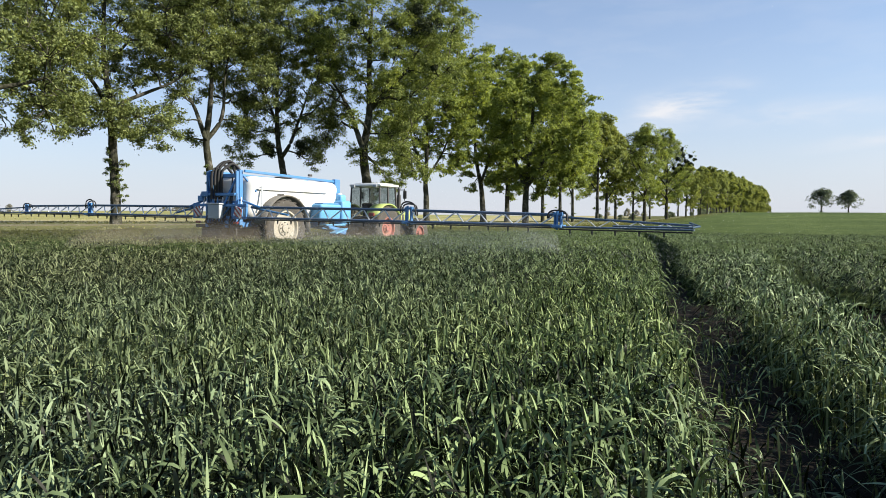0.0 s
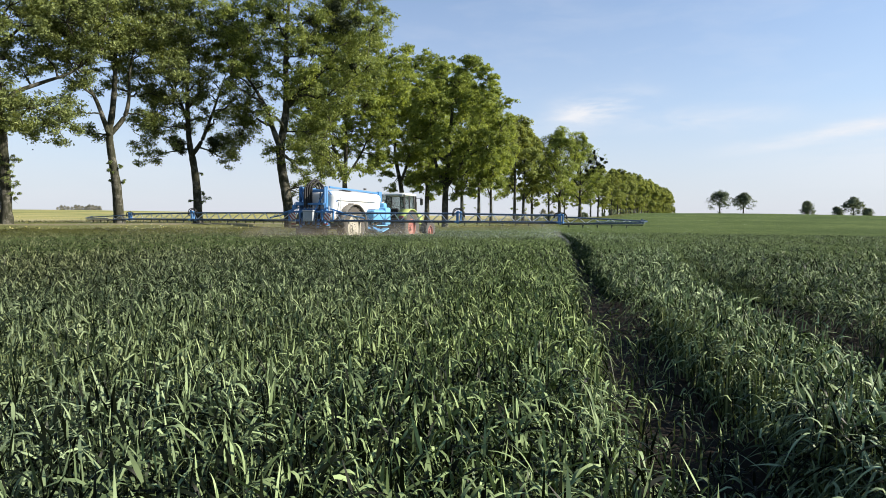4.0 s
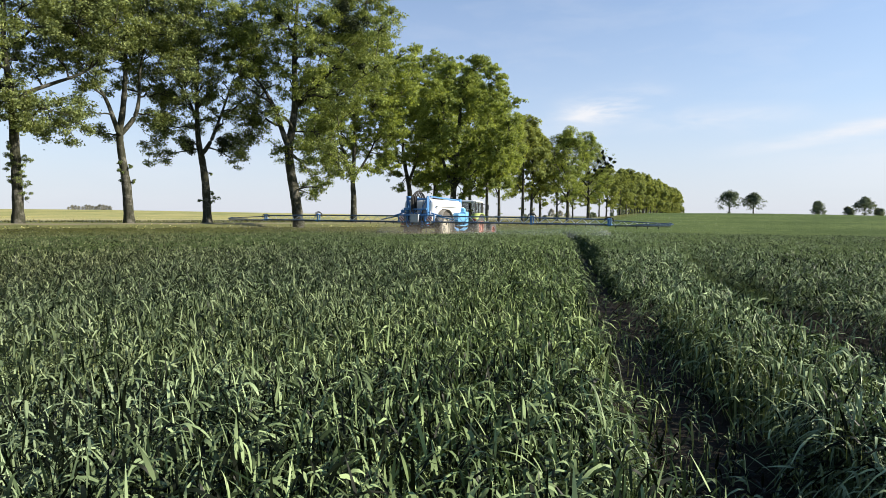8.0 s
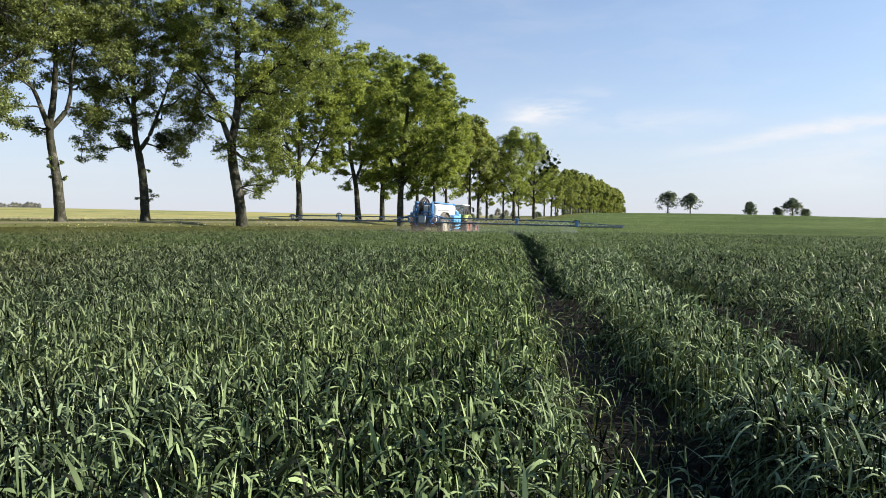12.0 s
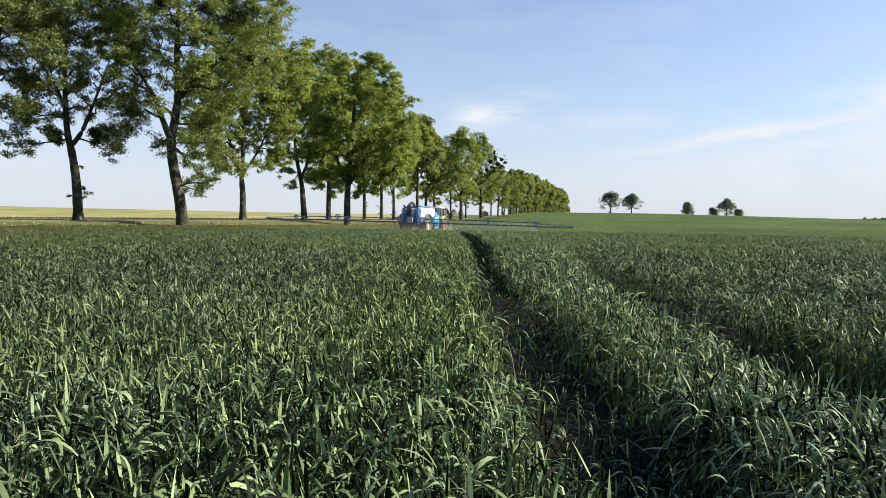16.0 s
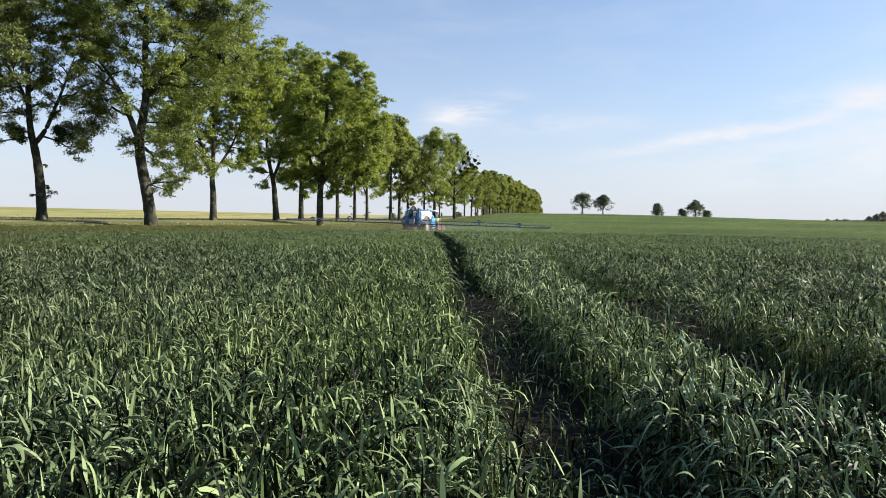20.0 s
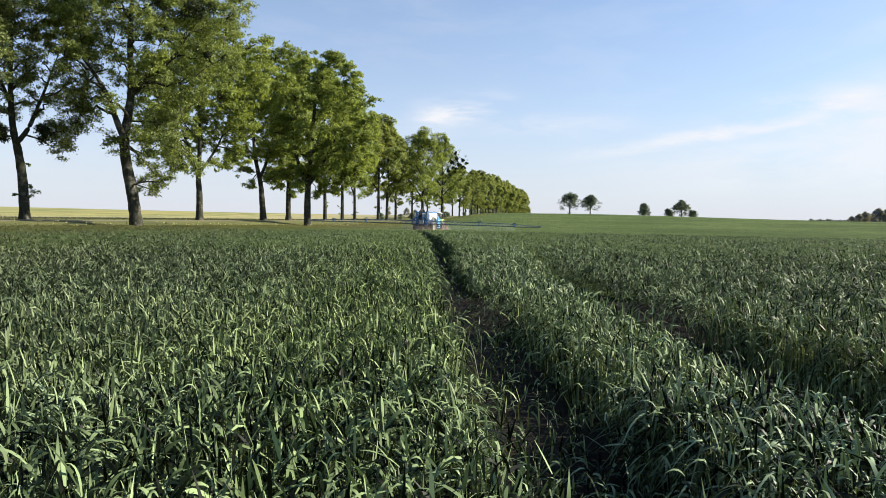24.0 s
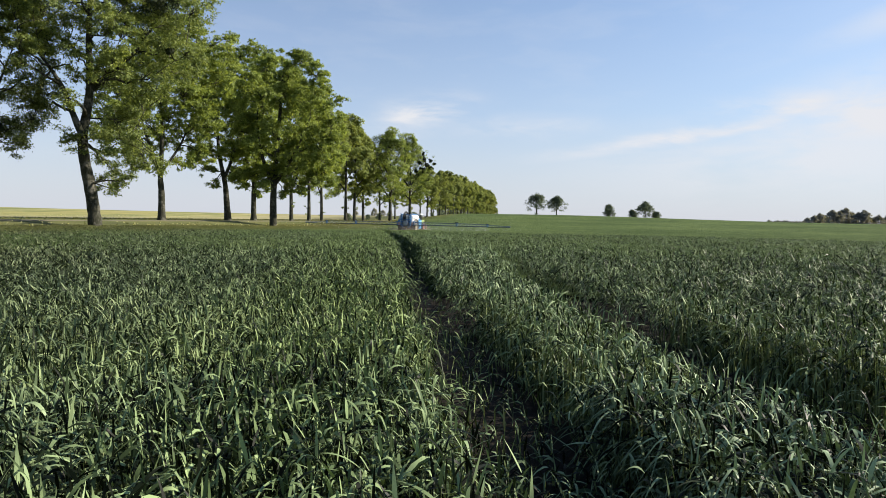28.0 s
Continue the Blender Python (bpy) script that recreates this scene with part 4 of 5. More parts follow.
    # further trees: row, place along the road, height, fork height, reach, girth, mistletoe
    for k, (u, w, h, fork, reach, girth, balls, bunches) in enumerate((
            (FAR_U, 2, 21, 4.6, 6.2, .34, 0, ()), (FAR_U, 103.5, 27, 5.0, 7.8, .34, 0, ()), (FAR_U, 112.3, 26, 5, 7.4, .34, 0, ()), (FAR_U, 119.6, 25, 5, 7.2, .32, 0, ()),
            (NEAR_U, 9.5, 23, 5, 7, .42, 1, ()), (NEAR_U, 146, 22.4, 5, 8.6, .42, 2, ()),
            (NEAR_U, 172, 24, 5, 7.2, .40, 0, seen_right(12.9, (2.4, 15.8, .75), (3.7, 16.9, .7), (4.4, 15.2, .8), (3.8, 13.9, .7), (5.5, 16.4, .6), (5.7, 14.4, .65), (2.7, 14.2, .6), (1.4, 13.4, .6), (6.4, 15.6, .5), (3.4, 18.2, .5), (0.6, 17.2, .7))))):
        ob = tree(40 + k, old if bunches or balls else kind, LEAF_BRIGHT if w > 60 else LEAF, near=True, height=h, fork=fork, reach=reach, girth=girth, balls=balls, bunches=bunches, fill=100, leaves=30000, leaf=0.30 if w > 100 else 0.17, limbs=14)
        plant(ob, u, w)
    base = [tree(120 + k, "roadside maple further along the avenue", LEAF_AVENUE, height=22, fork=4.6, reach=6.4, girth=.36, leaves=12500, leaf=0.47, limbs=10, fill=70, low=0.85) for k in range(3)]
    base += [tree(130 + k, "roadside maple far along the avenue", LEAF_AVENUE, height=22, fork=4.6, reach=6.4, girth=.36, leaves=3900, leaf=0.80, limbs=5, fill=26, low=0.8, subs=4) for k in range(3)]
    rng = random.Random(5)
    spots = [(FAR_U, w) for w in (135, 141, 149, 170, 193, 212, 236)] + [(NEAR_U, w) for w in (205, 232, 250)]
    spots += [(u, 262 + 11 * k) for k in range(33) for u in (FAR_U, NEAR_U)]
    for k, (u, w) in enumerate(spots):
        far = w > 258
        first = k < 3 or spots[k - 3][1] < 258 < w
        ob = base[k % 3 + 3 * far]
        ob = ob if first else copy_thing(ob, pose(0, 0, 0))
        plant(ob, u + rng.uniform(-.6, .6), w + rng.uniform(-1.5, 1.5), rng.uniform(0, 360), 0.1, rng.uniform(0.95, 1.08) * float(np.interp(w, [130, 152, 170, 190, 262, 330, 560], [1.04, 1.0, 0.84, 0.72, 0.80, 0.93, 1.08])))
        tagged(ob, group="avenue trees")
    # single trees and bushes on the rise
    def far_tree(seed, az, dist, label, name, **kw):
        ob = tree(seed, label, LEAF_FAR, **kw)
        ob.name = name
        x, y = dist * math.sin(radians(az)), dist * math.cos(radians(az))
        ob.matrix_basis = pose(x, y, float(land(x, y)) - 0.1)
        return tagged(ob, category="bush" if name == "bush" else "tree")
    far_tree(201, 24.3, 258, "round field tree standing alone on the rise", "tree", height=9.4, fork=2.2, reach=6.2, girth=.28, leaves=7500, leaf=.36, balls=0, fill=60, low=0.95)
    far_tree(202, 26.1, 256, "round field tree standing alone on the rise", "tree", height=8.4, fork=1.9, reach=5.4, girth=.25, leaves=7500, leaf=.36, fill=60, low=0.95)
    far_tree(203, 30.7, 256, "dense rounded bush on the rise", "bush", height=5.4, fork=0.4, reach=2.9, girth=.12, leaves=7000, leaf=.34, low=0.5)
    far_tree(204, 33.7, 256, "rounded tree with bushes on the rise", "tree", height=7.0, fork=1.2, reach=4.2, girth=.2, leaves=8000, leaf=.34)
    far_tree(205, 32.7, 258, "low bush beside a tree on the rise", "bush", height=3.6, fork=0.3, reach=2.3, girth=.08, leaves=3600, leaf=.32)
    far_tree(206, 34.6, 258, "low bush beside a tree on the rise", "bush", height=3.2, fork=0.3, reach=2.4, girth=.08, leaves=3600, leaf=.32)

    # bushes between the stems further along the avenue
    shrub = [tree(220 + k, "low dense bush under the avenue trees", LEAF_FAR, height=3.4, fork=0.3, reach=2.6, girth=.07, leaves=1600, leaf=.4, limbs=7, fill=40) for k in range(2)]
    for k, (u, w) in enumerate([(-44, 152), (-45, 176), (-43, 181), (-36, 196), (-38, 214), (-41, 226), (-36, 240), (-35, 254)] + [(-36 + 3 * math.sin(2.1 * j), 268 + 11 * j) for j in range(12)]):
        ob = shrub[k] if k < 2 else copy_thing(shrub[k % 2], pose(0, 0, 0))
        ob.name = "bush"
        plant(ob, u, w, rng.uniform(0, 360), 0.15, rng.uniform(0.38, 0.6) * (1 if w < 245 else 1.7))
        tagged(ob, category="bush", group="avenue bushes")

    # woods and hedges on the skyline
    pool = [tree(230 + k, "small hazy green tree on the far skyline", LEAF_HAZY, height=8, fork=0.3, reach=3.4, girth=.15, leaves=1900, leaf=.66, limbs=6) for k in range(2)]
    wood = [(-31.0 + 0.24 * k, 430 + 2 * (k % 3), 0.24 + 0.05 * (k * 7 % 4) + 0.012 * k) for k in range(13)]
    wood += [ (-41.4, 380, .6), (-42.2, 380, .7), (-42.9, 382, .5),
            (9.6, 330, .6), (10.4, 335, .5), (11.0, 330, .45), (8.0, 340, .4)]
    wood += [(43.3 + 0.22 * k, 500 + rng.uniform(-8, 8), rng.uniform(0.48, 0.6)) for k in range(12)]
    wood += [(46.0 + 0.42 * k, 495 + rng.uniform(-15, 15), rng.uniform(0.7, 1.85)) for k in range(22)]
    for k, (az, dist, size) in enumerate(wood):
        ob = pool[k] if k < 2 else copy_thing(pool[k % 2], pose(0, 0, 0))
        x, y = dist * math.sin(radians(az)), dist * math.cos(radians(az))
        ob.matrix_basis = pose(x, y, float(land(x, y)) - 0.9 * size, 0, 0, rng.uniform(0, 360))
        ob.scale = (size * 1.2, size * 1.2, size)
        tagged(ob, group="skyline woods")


build_trees()


# ---------------------------------------------------------------- road
def build_road():
    m, t, b = surface("old_asphalt", 0.9, 0, 0.2)
    where = wire(t, "ShaderNodeNewGeometry").outputs["Position"]
    grit, worn = noisy(t, 14, 6, 0.7, where), noisy(t, 0.4, 4, 0.6, where)
    t.links.new(ramp(t, mathn(t, "ADD", mathn(t, "MULTIPLY", grit, 0.5), mathn(t, "MULTIPLY", worn, 0.5)), [(0.35, (0.105, 0.095, 0.060)), (0.65, (0.175, 0.158, 0.100))]), b.inputs["Base Color"])
    bump(t, b, grit, 0.5, 0.01)
    ws, us = np.linspace(-60, 640, 240), np.array([-39.5, -39.2, -38.5, -37.8, -37.5])
    uu, ww = np.meshgrid(us, ws)
    x, y = along(uu, ww)
    z = land(x, y) + np.array([-0.06, 0.015, 0.03, 0.015, -0.06])
    n, m_ = uu.shape
    i, j = np.meshgrid(np.arange(n - 1), np.arange(m_ - 1), indexing="ij")
    f = np.stack([i * m_ + j, i * m_ + j + 1, (i + 1) * m_ + j + 1, (i + 1) * m_ + j], -1).reshape(-1, 4)
    tagged(new("road", mesh_from("road", np.stack([x, y, z], -1).reshape(-1, 3), f, m, True)), "narrow dusty grey lane between the tree rows", "road", kind="structure")


build_road()


# ---------------------------------------------------------------- verge
def build_verge():
    rng = np.random.default_rng(11)
    # rough grass, thickest along the edge of the field
    k = 42000
    u = np.where(rng.uniform(0, 1, k) < 0.7, -29.0 - np.abs(rng.normal(0, 2.2, k)), rng.uniform(-60, -39, k))
    ww = -12 + 190 * rng.uniform(0, 1, k) ** 1.4
    x, y = along(u, ww)
    z = land(x, y)
    far = np.hypot(x, y) / 50
    k = len(x)
    v, f = blades(np.stack([x, y, z - 0.02], -1), rng.uniform(0, 6.28, k), rng.uniform(0.10, 0.30, k), rng.uniform(0.03, 0.07, k) * np.maximum(far, 0.8), rng.normal(1.25, 0.2, k), np.abs(rng.normal(0.2, 0.2, k)), 1, rng, z)
    tagged(new("verge_grass", mesh_from("verge_grass", v, f, GRASS)), "rough olive grass along the field edge", "grass", kind="stuff")
    # seed heads and small pale flowers
    k = 1500
    ww = -10 + 150 * rng.uniform(0, 1, k) ** 1.3
    u = -29.3 - np.abs(rng.normal(0, 2.0, k))
    u = np.where(np.sin(ww * 0.7) + 0.7 * np.sin(ww * 0.23 + 1) > 0.2, u, u - 40)
    x, y = along(u, ww)
    z = land(x, y) + rng.uniform(0.15, 0.45, k)
    v, f = scatter_leaves([((0, 0, 0), 1.0)], 3 * k, 0.10, rng)
    c = np.repeat(np.stack([x, y, z], -1), 3, 0)
    v = (v.reshape(-1, 3, 3) - v.reshape(-1, 3, 3).mean(1, keepdims=True) + c[:, None]).reshape(-1, 3)
    tagged(new("wild_flowers", mesh_from("wild_flowers", v, f, FLOWER)), "small pale yellow flowers in the verge grass", "flowers", kind="stuff")


build_verge()


# ---------------------------------------------------------------- tractor and sprayer
BLUE = painted("sprayer_blue", (0.045, 0.175, 0.40), 0.42, dirty=0.35)
SKYBLUE = painted("hopper_blue", (0.09, 0.29, 0.52), 0.5, dirty=0.2)
RAIL = painted("boom_rail", (0.045, 0.085, 0.15), 0.45, dirty=0.3)
BRACE = painted("galvanised_steel", (0.55, 0.57, 0.59), 0.45, dirty=0.2)
WHITE = painted("white_tank", (0.66, 0.66, 0.65), 0.4, dirty=0.16)
TYRE = painted("dusty_rubber", (0.045, 0.042, 0.038), 0.85, (0.11, 0.09, 0.065), 0.6)
GUARD = painted("mudguard", (0.10, 0.10, 0.095), 0.7, (0.22, 0.18, 0.13), 0.6)
CREAM = painted("cream_rim", (0.32, 0.30, 0.25), 0.55, (0.20, 0.165, 0.12), 0.6)
# dusty rim, red muted further: the mist over it is put into the colour
RED = painted("red_rim", (0.30, 0.085, 0.065), 0.55, (0.24, 0.18, 0.14), 0.75)
LIME = painted("lime_green", (0.27, 0.34, 0.09), 0.4, dirty=0.3)
DARK = painted("dark_steel", (0.03, 0.03, 0.032), 0.55, dirty=0.35)
HOSE = painted("black_hose", (0.009, 0.009, 0.010), 0.6, (0.03, 0.027, 0.024), 0.2)
GREY = painted("grey_panel", (0.33, 0.36, 0.39), 0.5, dirty=0.25)
ROOF = painted("white_roof", (0.72, 0.72, 0.70), 0.35, dirty=0.15)
LAMP_RED = painted("lamp_red", (0.28, 0.03, 0.03), 0.3, dirty=0.3)


def glass_material():
    m, t, b = surface("cab_glass", 0.04, 0, 0.5)
    b.inputs["Base Color"].default_value = (0.82, 0.88, 0.84, 1)
    b.inputs["Transmission Weight"].default_value = 1.0
    b.inputs["IOR"].default_value = 1.06
    return m


def board_material():
    """Red and white warning board, striped aslant."""
    m, t, b = surface("warning_board", 0.4)
    p = wire(t, "ShaderNodeSeparateXYZ", {0: wire(t, "ShaderNodeTexCoord").outputs["Object"]})
    s = mathn(t, "FRACT", mathn(t, "MULTIPLY", mathn(t, "ADD", p.outputs["X"], p.outputs["Z"]), 6.0), 0)
    t.links.new(mixc(t, mathn(t, "GREATER_THAN", s, 0.5), (0.55, 0.53, 0.50), (0.32, 0.06, 0.05)), b.inputs["Base Color"])
    return m


GLASS, BOARD = glass_material(), board_material()


def drop_material():
    m, t, b = surface("spray_droplets", 0.6, 0, 0.0)
    b.inputs["Base Color"].default_value = (0.72, 0.77, 0.82, 1)
    thin = wire(t, "ShaderNodeBsdfTranslucent", {"Color": (0.72, 0.77, 0.82, 1)})
    mix = wire(t, "ShaderNodeMixShader", {0: 0.5, 1: b.outputs[0], 2: thin.outputs[0]})
    t.links.new(mix.outputs[0], t.nodes["Material Output"].inputs["Surface"])
    return m


def veil_material(name, colour, most, low, high):
    """Airborne dust or spray: a thin, wispy veil that thins out with height."""
    m, t, b = surface(name, 0.9, 0, 0.0)
    b.inputs["Base Color"].default_value = (*colour, 1)
    thin = wire(t, "ShaderNodeBsdfTranslucent", {"Color": (*colour, 1)})
    body = wire(t, "ShaderNodeMixShader", {0: 0.5, 1: b.outputs[0], 2: thin.outputs[0]})
    where = wire(t, "ShaderNodeTexCoord").outputs["Object"]
    z = wire(t, "ShaderNodeSeparateXYZ", {0: where}).outputs["Z"]
    wisps = ramp(t, noisy(t, 0.9, 4, 0.55, where), [(0.32, (0.35, 0.35, 0.35)), (0.68, (1, 1, 1))])
    thick = mathn(t, "DIVIDE", mathn(t, "SUBTRACT", high, z), high - low, True)
    thick = mathn(t, "MULTIPLY", mathn(t, "POWER", thick, 1.6), mathn(t, "MULTIPLY", wisps, most))
    mix = wire(t, "ShaderNodeMixShader", {0: thick, 1: wire(t, "ShaderNodeBsdfTransparent").outputs[0], 2: body.outputs[0]})
    t.links.new(mix.outputs[0], t.nodes["Material Output"].inputs["Surface"])
    return m


MIST = drop_material()
DUST = veil_material("road_dust", (0.40, 0.345, 0.27), 0.30, 0.55, 1.45)
THIN_DUST = veil_material("drifting_dust", (0.40, 0.345, 0.27), 0.13, 0.55, 1.25)
HAZE = veil_material("spray_haze", (0.74, 0.78, 0.82), 0.08, 0.7, 2.0)


def box(bm, c, size, rot=(0, 0, 0), bev=0.015, segs=1, taper=1.0):
    """Adds a bevelled block; taper narrows its lower end across x."""
    made = bmesh.ops.create_cube(bm, size=1.0)["verts"]
    for v in made:
        v.co = Vector((v.co.x * size[0] * (taper if v.co.z < 0 else 1), v.co.y * size[1], v.co.z * size[2]))
    edges = list({e for v in made for e in v.link_edges})
    if bev > 0:
        made = bmesh.ops.bevel(bm, geom=edges, offset=min(bev, min(size) * 0.45), segments=segs, profile=0.5, affect="EDGES")["verts"]
        made = list({v for v in made})
    bmesh.ops.transform(bm, matrix=pose(*c, *rot), verts=made)
    return bm


def rod(bm, p, q, r, sides=8, r2=None):
    p, q = Vector(p), Vector(q)
    d = q - p
    m = Matrix.Translation((p + q) / 2) @ d.to_track_quat("Z", "Y").to_matrix().to_4x4()
    bmesh.ops.create_cone(bm, cap_ends=True, segments=sides, radius1=r, radius2=r if r2 is None else r2, depth=d.length, matrix=m)
    return bm


def disc(bm, profile, sides=40, caps=True):
    """A body turned about x from (radius, x) pairs."""
    rings = []
    for r, x in profile:
        rings.append([bm.verts.new((x, r * math.cos(a), r * math.sin(a))) for a in np.linspace(0, 2 * math.pi, sides, endpoint=False)])
    for a, b in zip(rings, rings[1:]):
        for k in range(sides):
            bm.faces.new((a[k], a[(k + 1) % sides], b[(k + 1) % sides], b[k]))
    if caps:
        bm.faces.new(rings[0])
        bm.faces.new(rings[-1][::-1])
    return bm


def shaded(ob):
    ob.data.polygons.foreach_set("use_smooth", np.ones(len(ob.data.polygons), bool))
    return ob


def hose(points, r, name="hose", sides=7):
    """A smooth bent hose through the points."""
    p = np.asarray(points, float)
    t = np.linspace(0, len(p) - 1, 6 * len(p))
    k = np.clip(t.astype(int), 0, len(p) - 2)
    f = (t - k)[:, None]
    a, b, c, d = p[np.maximum(k - 1, 0)], p[k], p[k + 1], p[np.minimum(k + 2, len(p) - 1)]
    q = 0.5 * (2 * b + (c - a) * f + (2 * a - 5 * b + 4 * c - d) * f ** 2 + (3 * b - a - 3 * c + d) * f ** 3)
    return mesh_from(name, *tubes([(q, np.full(len(q), r))], sides), HOSE, True)


def wheel(parent, x, y, radius, width, rim_mat, rim_label, lugs=22, rim=0.60):
    bm = bmesh.new()
    w, r = width / 2, radius
    ri = r * rim
    disc(bm, [(ri, -w * 0.8), (r * 0.80, -w * 0.98), (r * 0.92, -w * 0.95), (r * 0.965, -w * 0.7), (r * 0.975, 0), (r * 0.965, w * 0.7), (r * 0.92, w * 0.95), (r * 0.80, w * 0.98), (ri, w * 0.8)], 44, False)
    for k in range(lugs * 2):
        a = math.pi * 2 * k / (lugs * 2)
        s = 1 if k % 2 else -1
        m = pose(0, 0, 0, math.degrees(a)) @ pose(s * w * 0.48, 0, r * 0.975) @ pose(0, 0, 0, 0, 0, s * 38)
        made = bmesh.ops.create_cube(bm, size=1.0)["verts"]
        for v in made:
            v.co = m @ Vector((v.co.x * w * 1.1, v.co.y * 0.05, v.co.z * r * 0.05))
    tyre = shaded(part("wheel", bm, TYRE, parent, "large dusty ribbed tyre"))
    bm = bmesh.new()
    o = w * 0.82
    disc(bm, [(ri * 1.02, -o), (ri * 1.02, -o * 0.9), (ri * 0.9, -o * 0.75), (ri * 0.86, -o * 0.2), (ri * 0.86, o * 0.2), (ri * 0.9, o * 0.75), (ri * 1.02, o * 0.9), (ri * 1.02, o),
              (ri * 0.93, o), (ri * 0.84, o * 0.55), (ri * 0.45, o * 0.35), (ri * 0.42, o * 0.55), (ri * 0.25, o * 0.62), (ri * 0.22, o * 0.85), (0.01, o * 0.87)], 36)
    part("rim", bm, rim_mat, tyre, rim_label)
    bm = bmesh.new()
    for k in range(8):
        a = 2 * math.pi * k / 8
        y_, z_ = ri * 0.33 * math.cos(a), ri * 0.33 * math.sin(a)
        rod(bm, (o * 0.55, y_, z_), (o * 0.72, y_, z_), 0.022, 6)
    part("wheel_nuts", bm, DARK, tyre)
    tyre.matrix_basis = pose(x, y, radius)
    WHEELS.append((tyre, x, y, radius))
    return tyre


WHEELS = []


def arch(bm, x0, x1, y, z, r, a0, a1, thick=0.04, n=14):
    """A curved mudguard over a wheel, between two angles from +y upwards."""
    rows = []
    for k in range(n + 1):
        a = radians(a0 + (a1 - a0) * k / n)
        ring = []
        for rr, x in ((r, x0), (r, x1), (r + thick, x1), (r + thick, x0)):
            ring.append(bm.verts.new((x, y + rr * math.cos(a), z + rr * math.sin(a))))
        rows.append(ring)
    for a, b in zip(rows, rows[1:]):
        for k in range(4):
            bm.faces.new((a[k], a[(k + 1) % 4], b[(k + 1) % 4], b[k]))
    bm.faces.new(rows[0]), bm.faces.new(rows[-1][::-1])
    return bm


NOZZLE = None


def boom_section(sprayer, side, x0, x1, z0, h0, h1, n, deep=0.34, slim=False):
    """One truss length of the boom: a top rail, two lower rails, zigzag braces and its nozzles."""
    global NOZZLE
    s = side
    r = 0.022 if slim else 0.032
    bm = bmesh.new()
    rod(bm, (s * x0, 0, z0 + h0), (s * x1, 0, z0 + h1), r * 1.15)
    for y in (-deep / 2, deep / 2):
        rod(bm, (s * x0, y, z0), (s * x1, y, z0), r)
    for k in range(0, n + 1, 2):
        x = x0 + (x1 - x0) * k / n
        rod(bm, (s * x, -deep / 2, z0), (s * x, deep / 2, z0), r * 0.6, 6)
    sec = part("boom_section", bm, RAIL, sprayer, "dark blue steel truss section of the spray boom")
    for y in (-deep / 2,):
        for k in range(n):
            xa, xb = x0 + (x1 - x0) * k / n, x0 + (x1 - x0) * (k + 1) / n
            ha, hb = h0 + (h1 - h0) * k / n, h0 + (h1 - h0) * (k + 1) / n
            bm = bmesh.new()
            if k % 2:
                rod(bm, (s * xa, y, z0), (s * xb, 0, z0 + hb), r * 0.55, 6)
            else:
                rod(bm, (s * xa, 0, z0 + ha), (s * xb, y, z0), r * 0.55, 6)
            part("brace", bm, BRACE, sec)
    bm = bmesh.new()
    rod(bm, (s * x0, -deep / 2 - 0.06, z0 - 0.05), (s * x1, -deep / 2 - 0.06, z0 - 0.05), 0.016, 6)
    part("spray_line", bm, HOSE, sec)
    if NOZZLE is None:
        bm = bmesh.new()
        rod(bm, (0, 0, 0), (0, 0, -0.07), 0.028, 8, 0.016)
        rod(bm, (0, 0, -0.06), (0, 0, -0.10), 0.022, 8, 0.012)
        ob = part("nozzle", bm, DARK, sec)
        NOZZLE = ob.data
        first = ob
    else:
        first = None
    for k in range(int((x1 - x0) / 0.5)):
        ob = first if first and k == 0 else part("nozzle", NOZZLE, DARK, sec)
        ob.matrix_basis = pose(s * (x0 + 0.25 + 0.5 * k), -deep / 2 - 0.06, z0 - 0.06)
    return sec


def joint_post(sprayer, side, x, z, h, hoop):
    """Hinge between two boom lengths, with its rubber hoses arching over it."""
    bm = bmesh.new()
    for dx in (-0.07, 0.07):
        box(bm, (side * (x + dx), 0, z + h / 2), (0.05, 0.10, h + 0.16), bev=0.01)
    box(bm, (side * x, 0, z + h + 0.03), (0.22, 0.14, 0.06), bev=0.01)
    box(bm, (side * x, 0, z - 0.02), (0.26, 0.40, 0.07), bev=0.01)
    rod(bm, (side * x, -0.08, z - 0.10), (side * x, -0.08, z + h + 0.1), 0.03)
    post = part("boom_hinge", bm, BLUE, sprayer, "blue steel hinge post of the boom")
    if hoop:
        for k, y in enumerate((-0.05, 0.04)):
            a = hoop - 0.05 * k
            pts = [(side * (x - 0.24), y, z + h * 0.7), (side * (x - 0.20), y, z + h + a * 0.6), (side * (x - 0.05), y, z + h + a), (side * (x + 0.18), y, z + h + a * 0.6), (side * (x + 0.22), y, z + h * 0.5)]
            part("hose", hose(pts, 0.021), HOSE, post, "black rubber hose arching over the hinge")


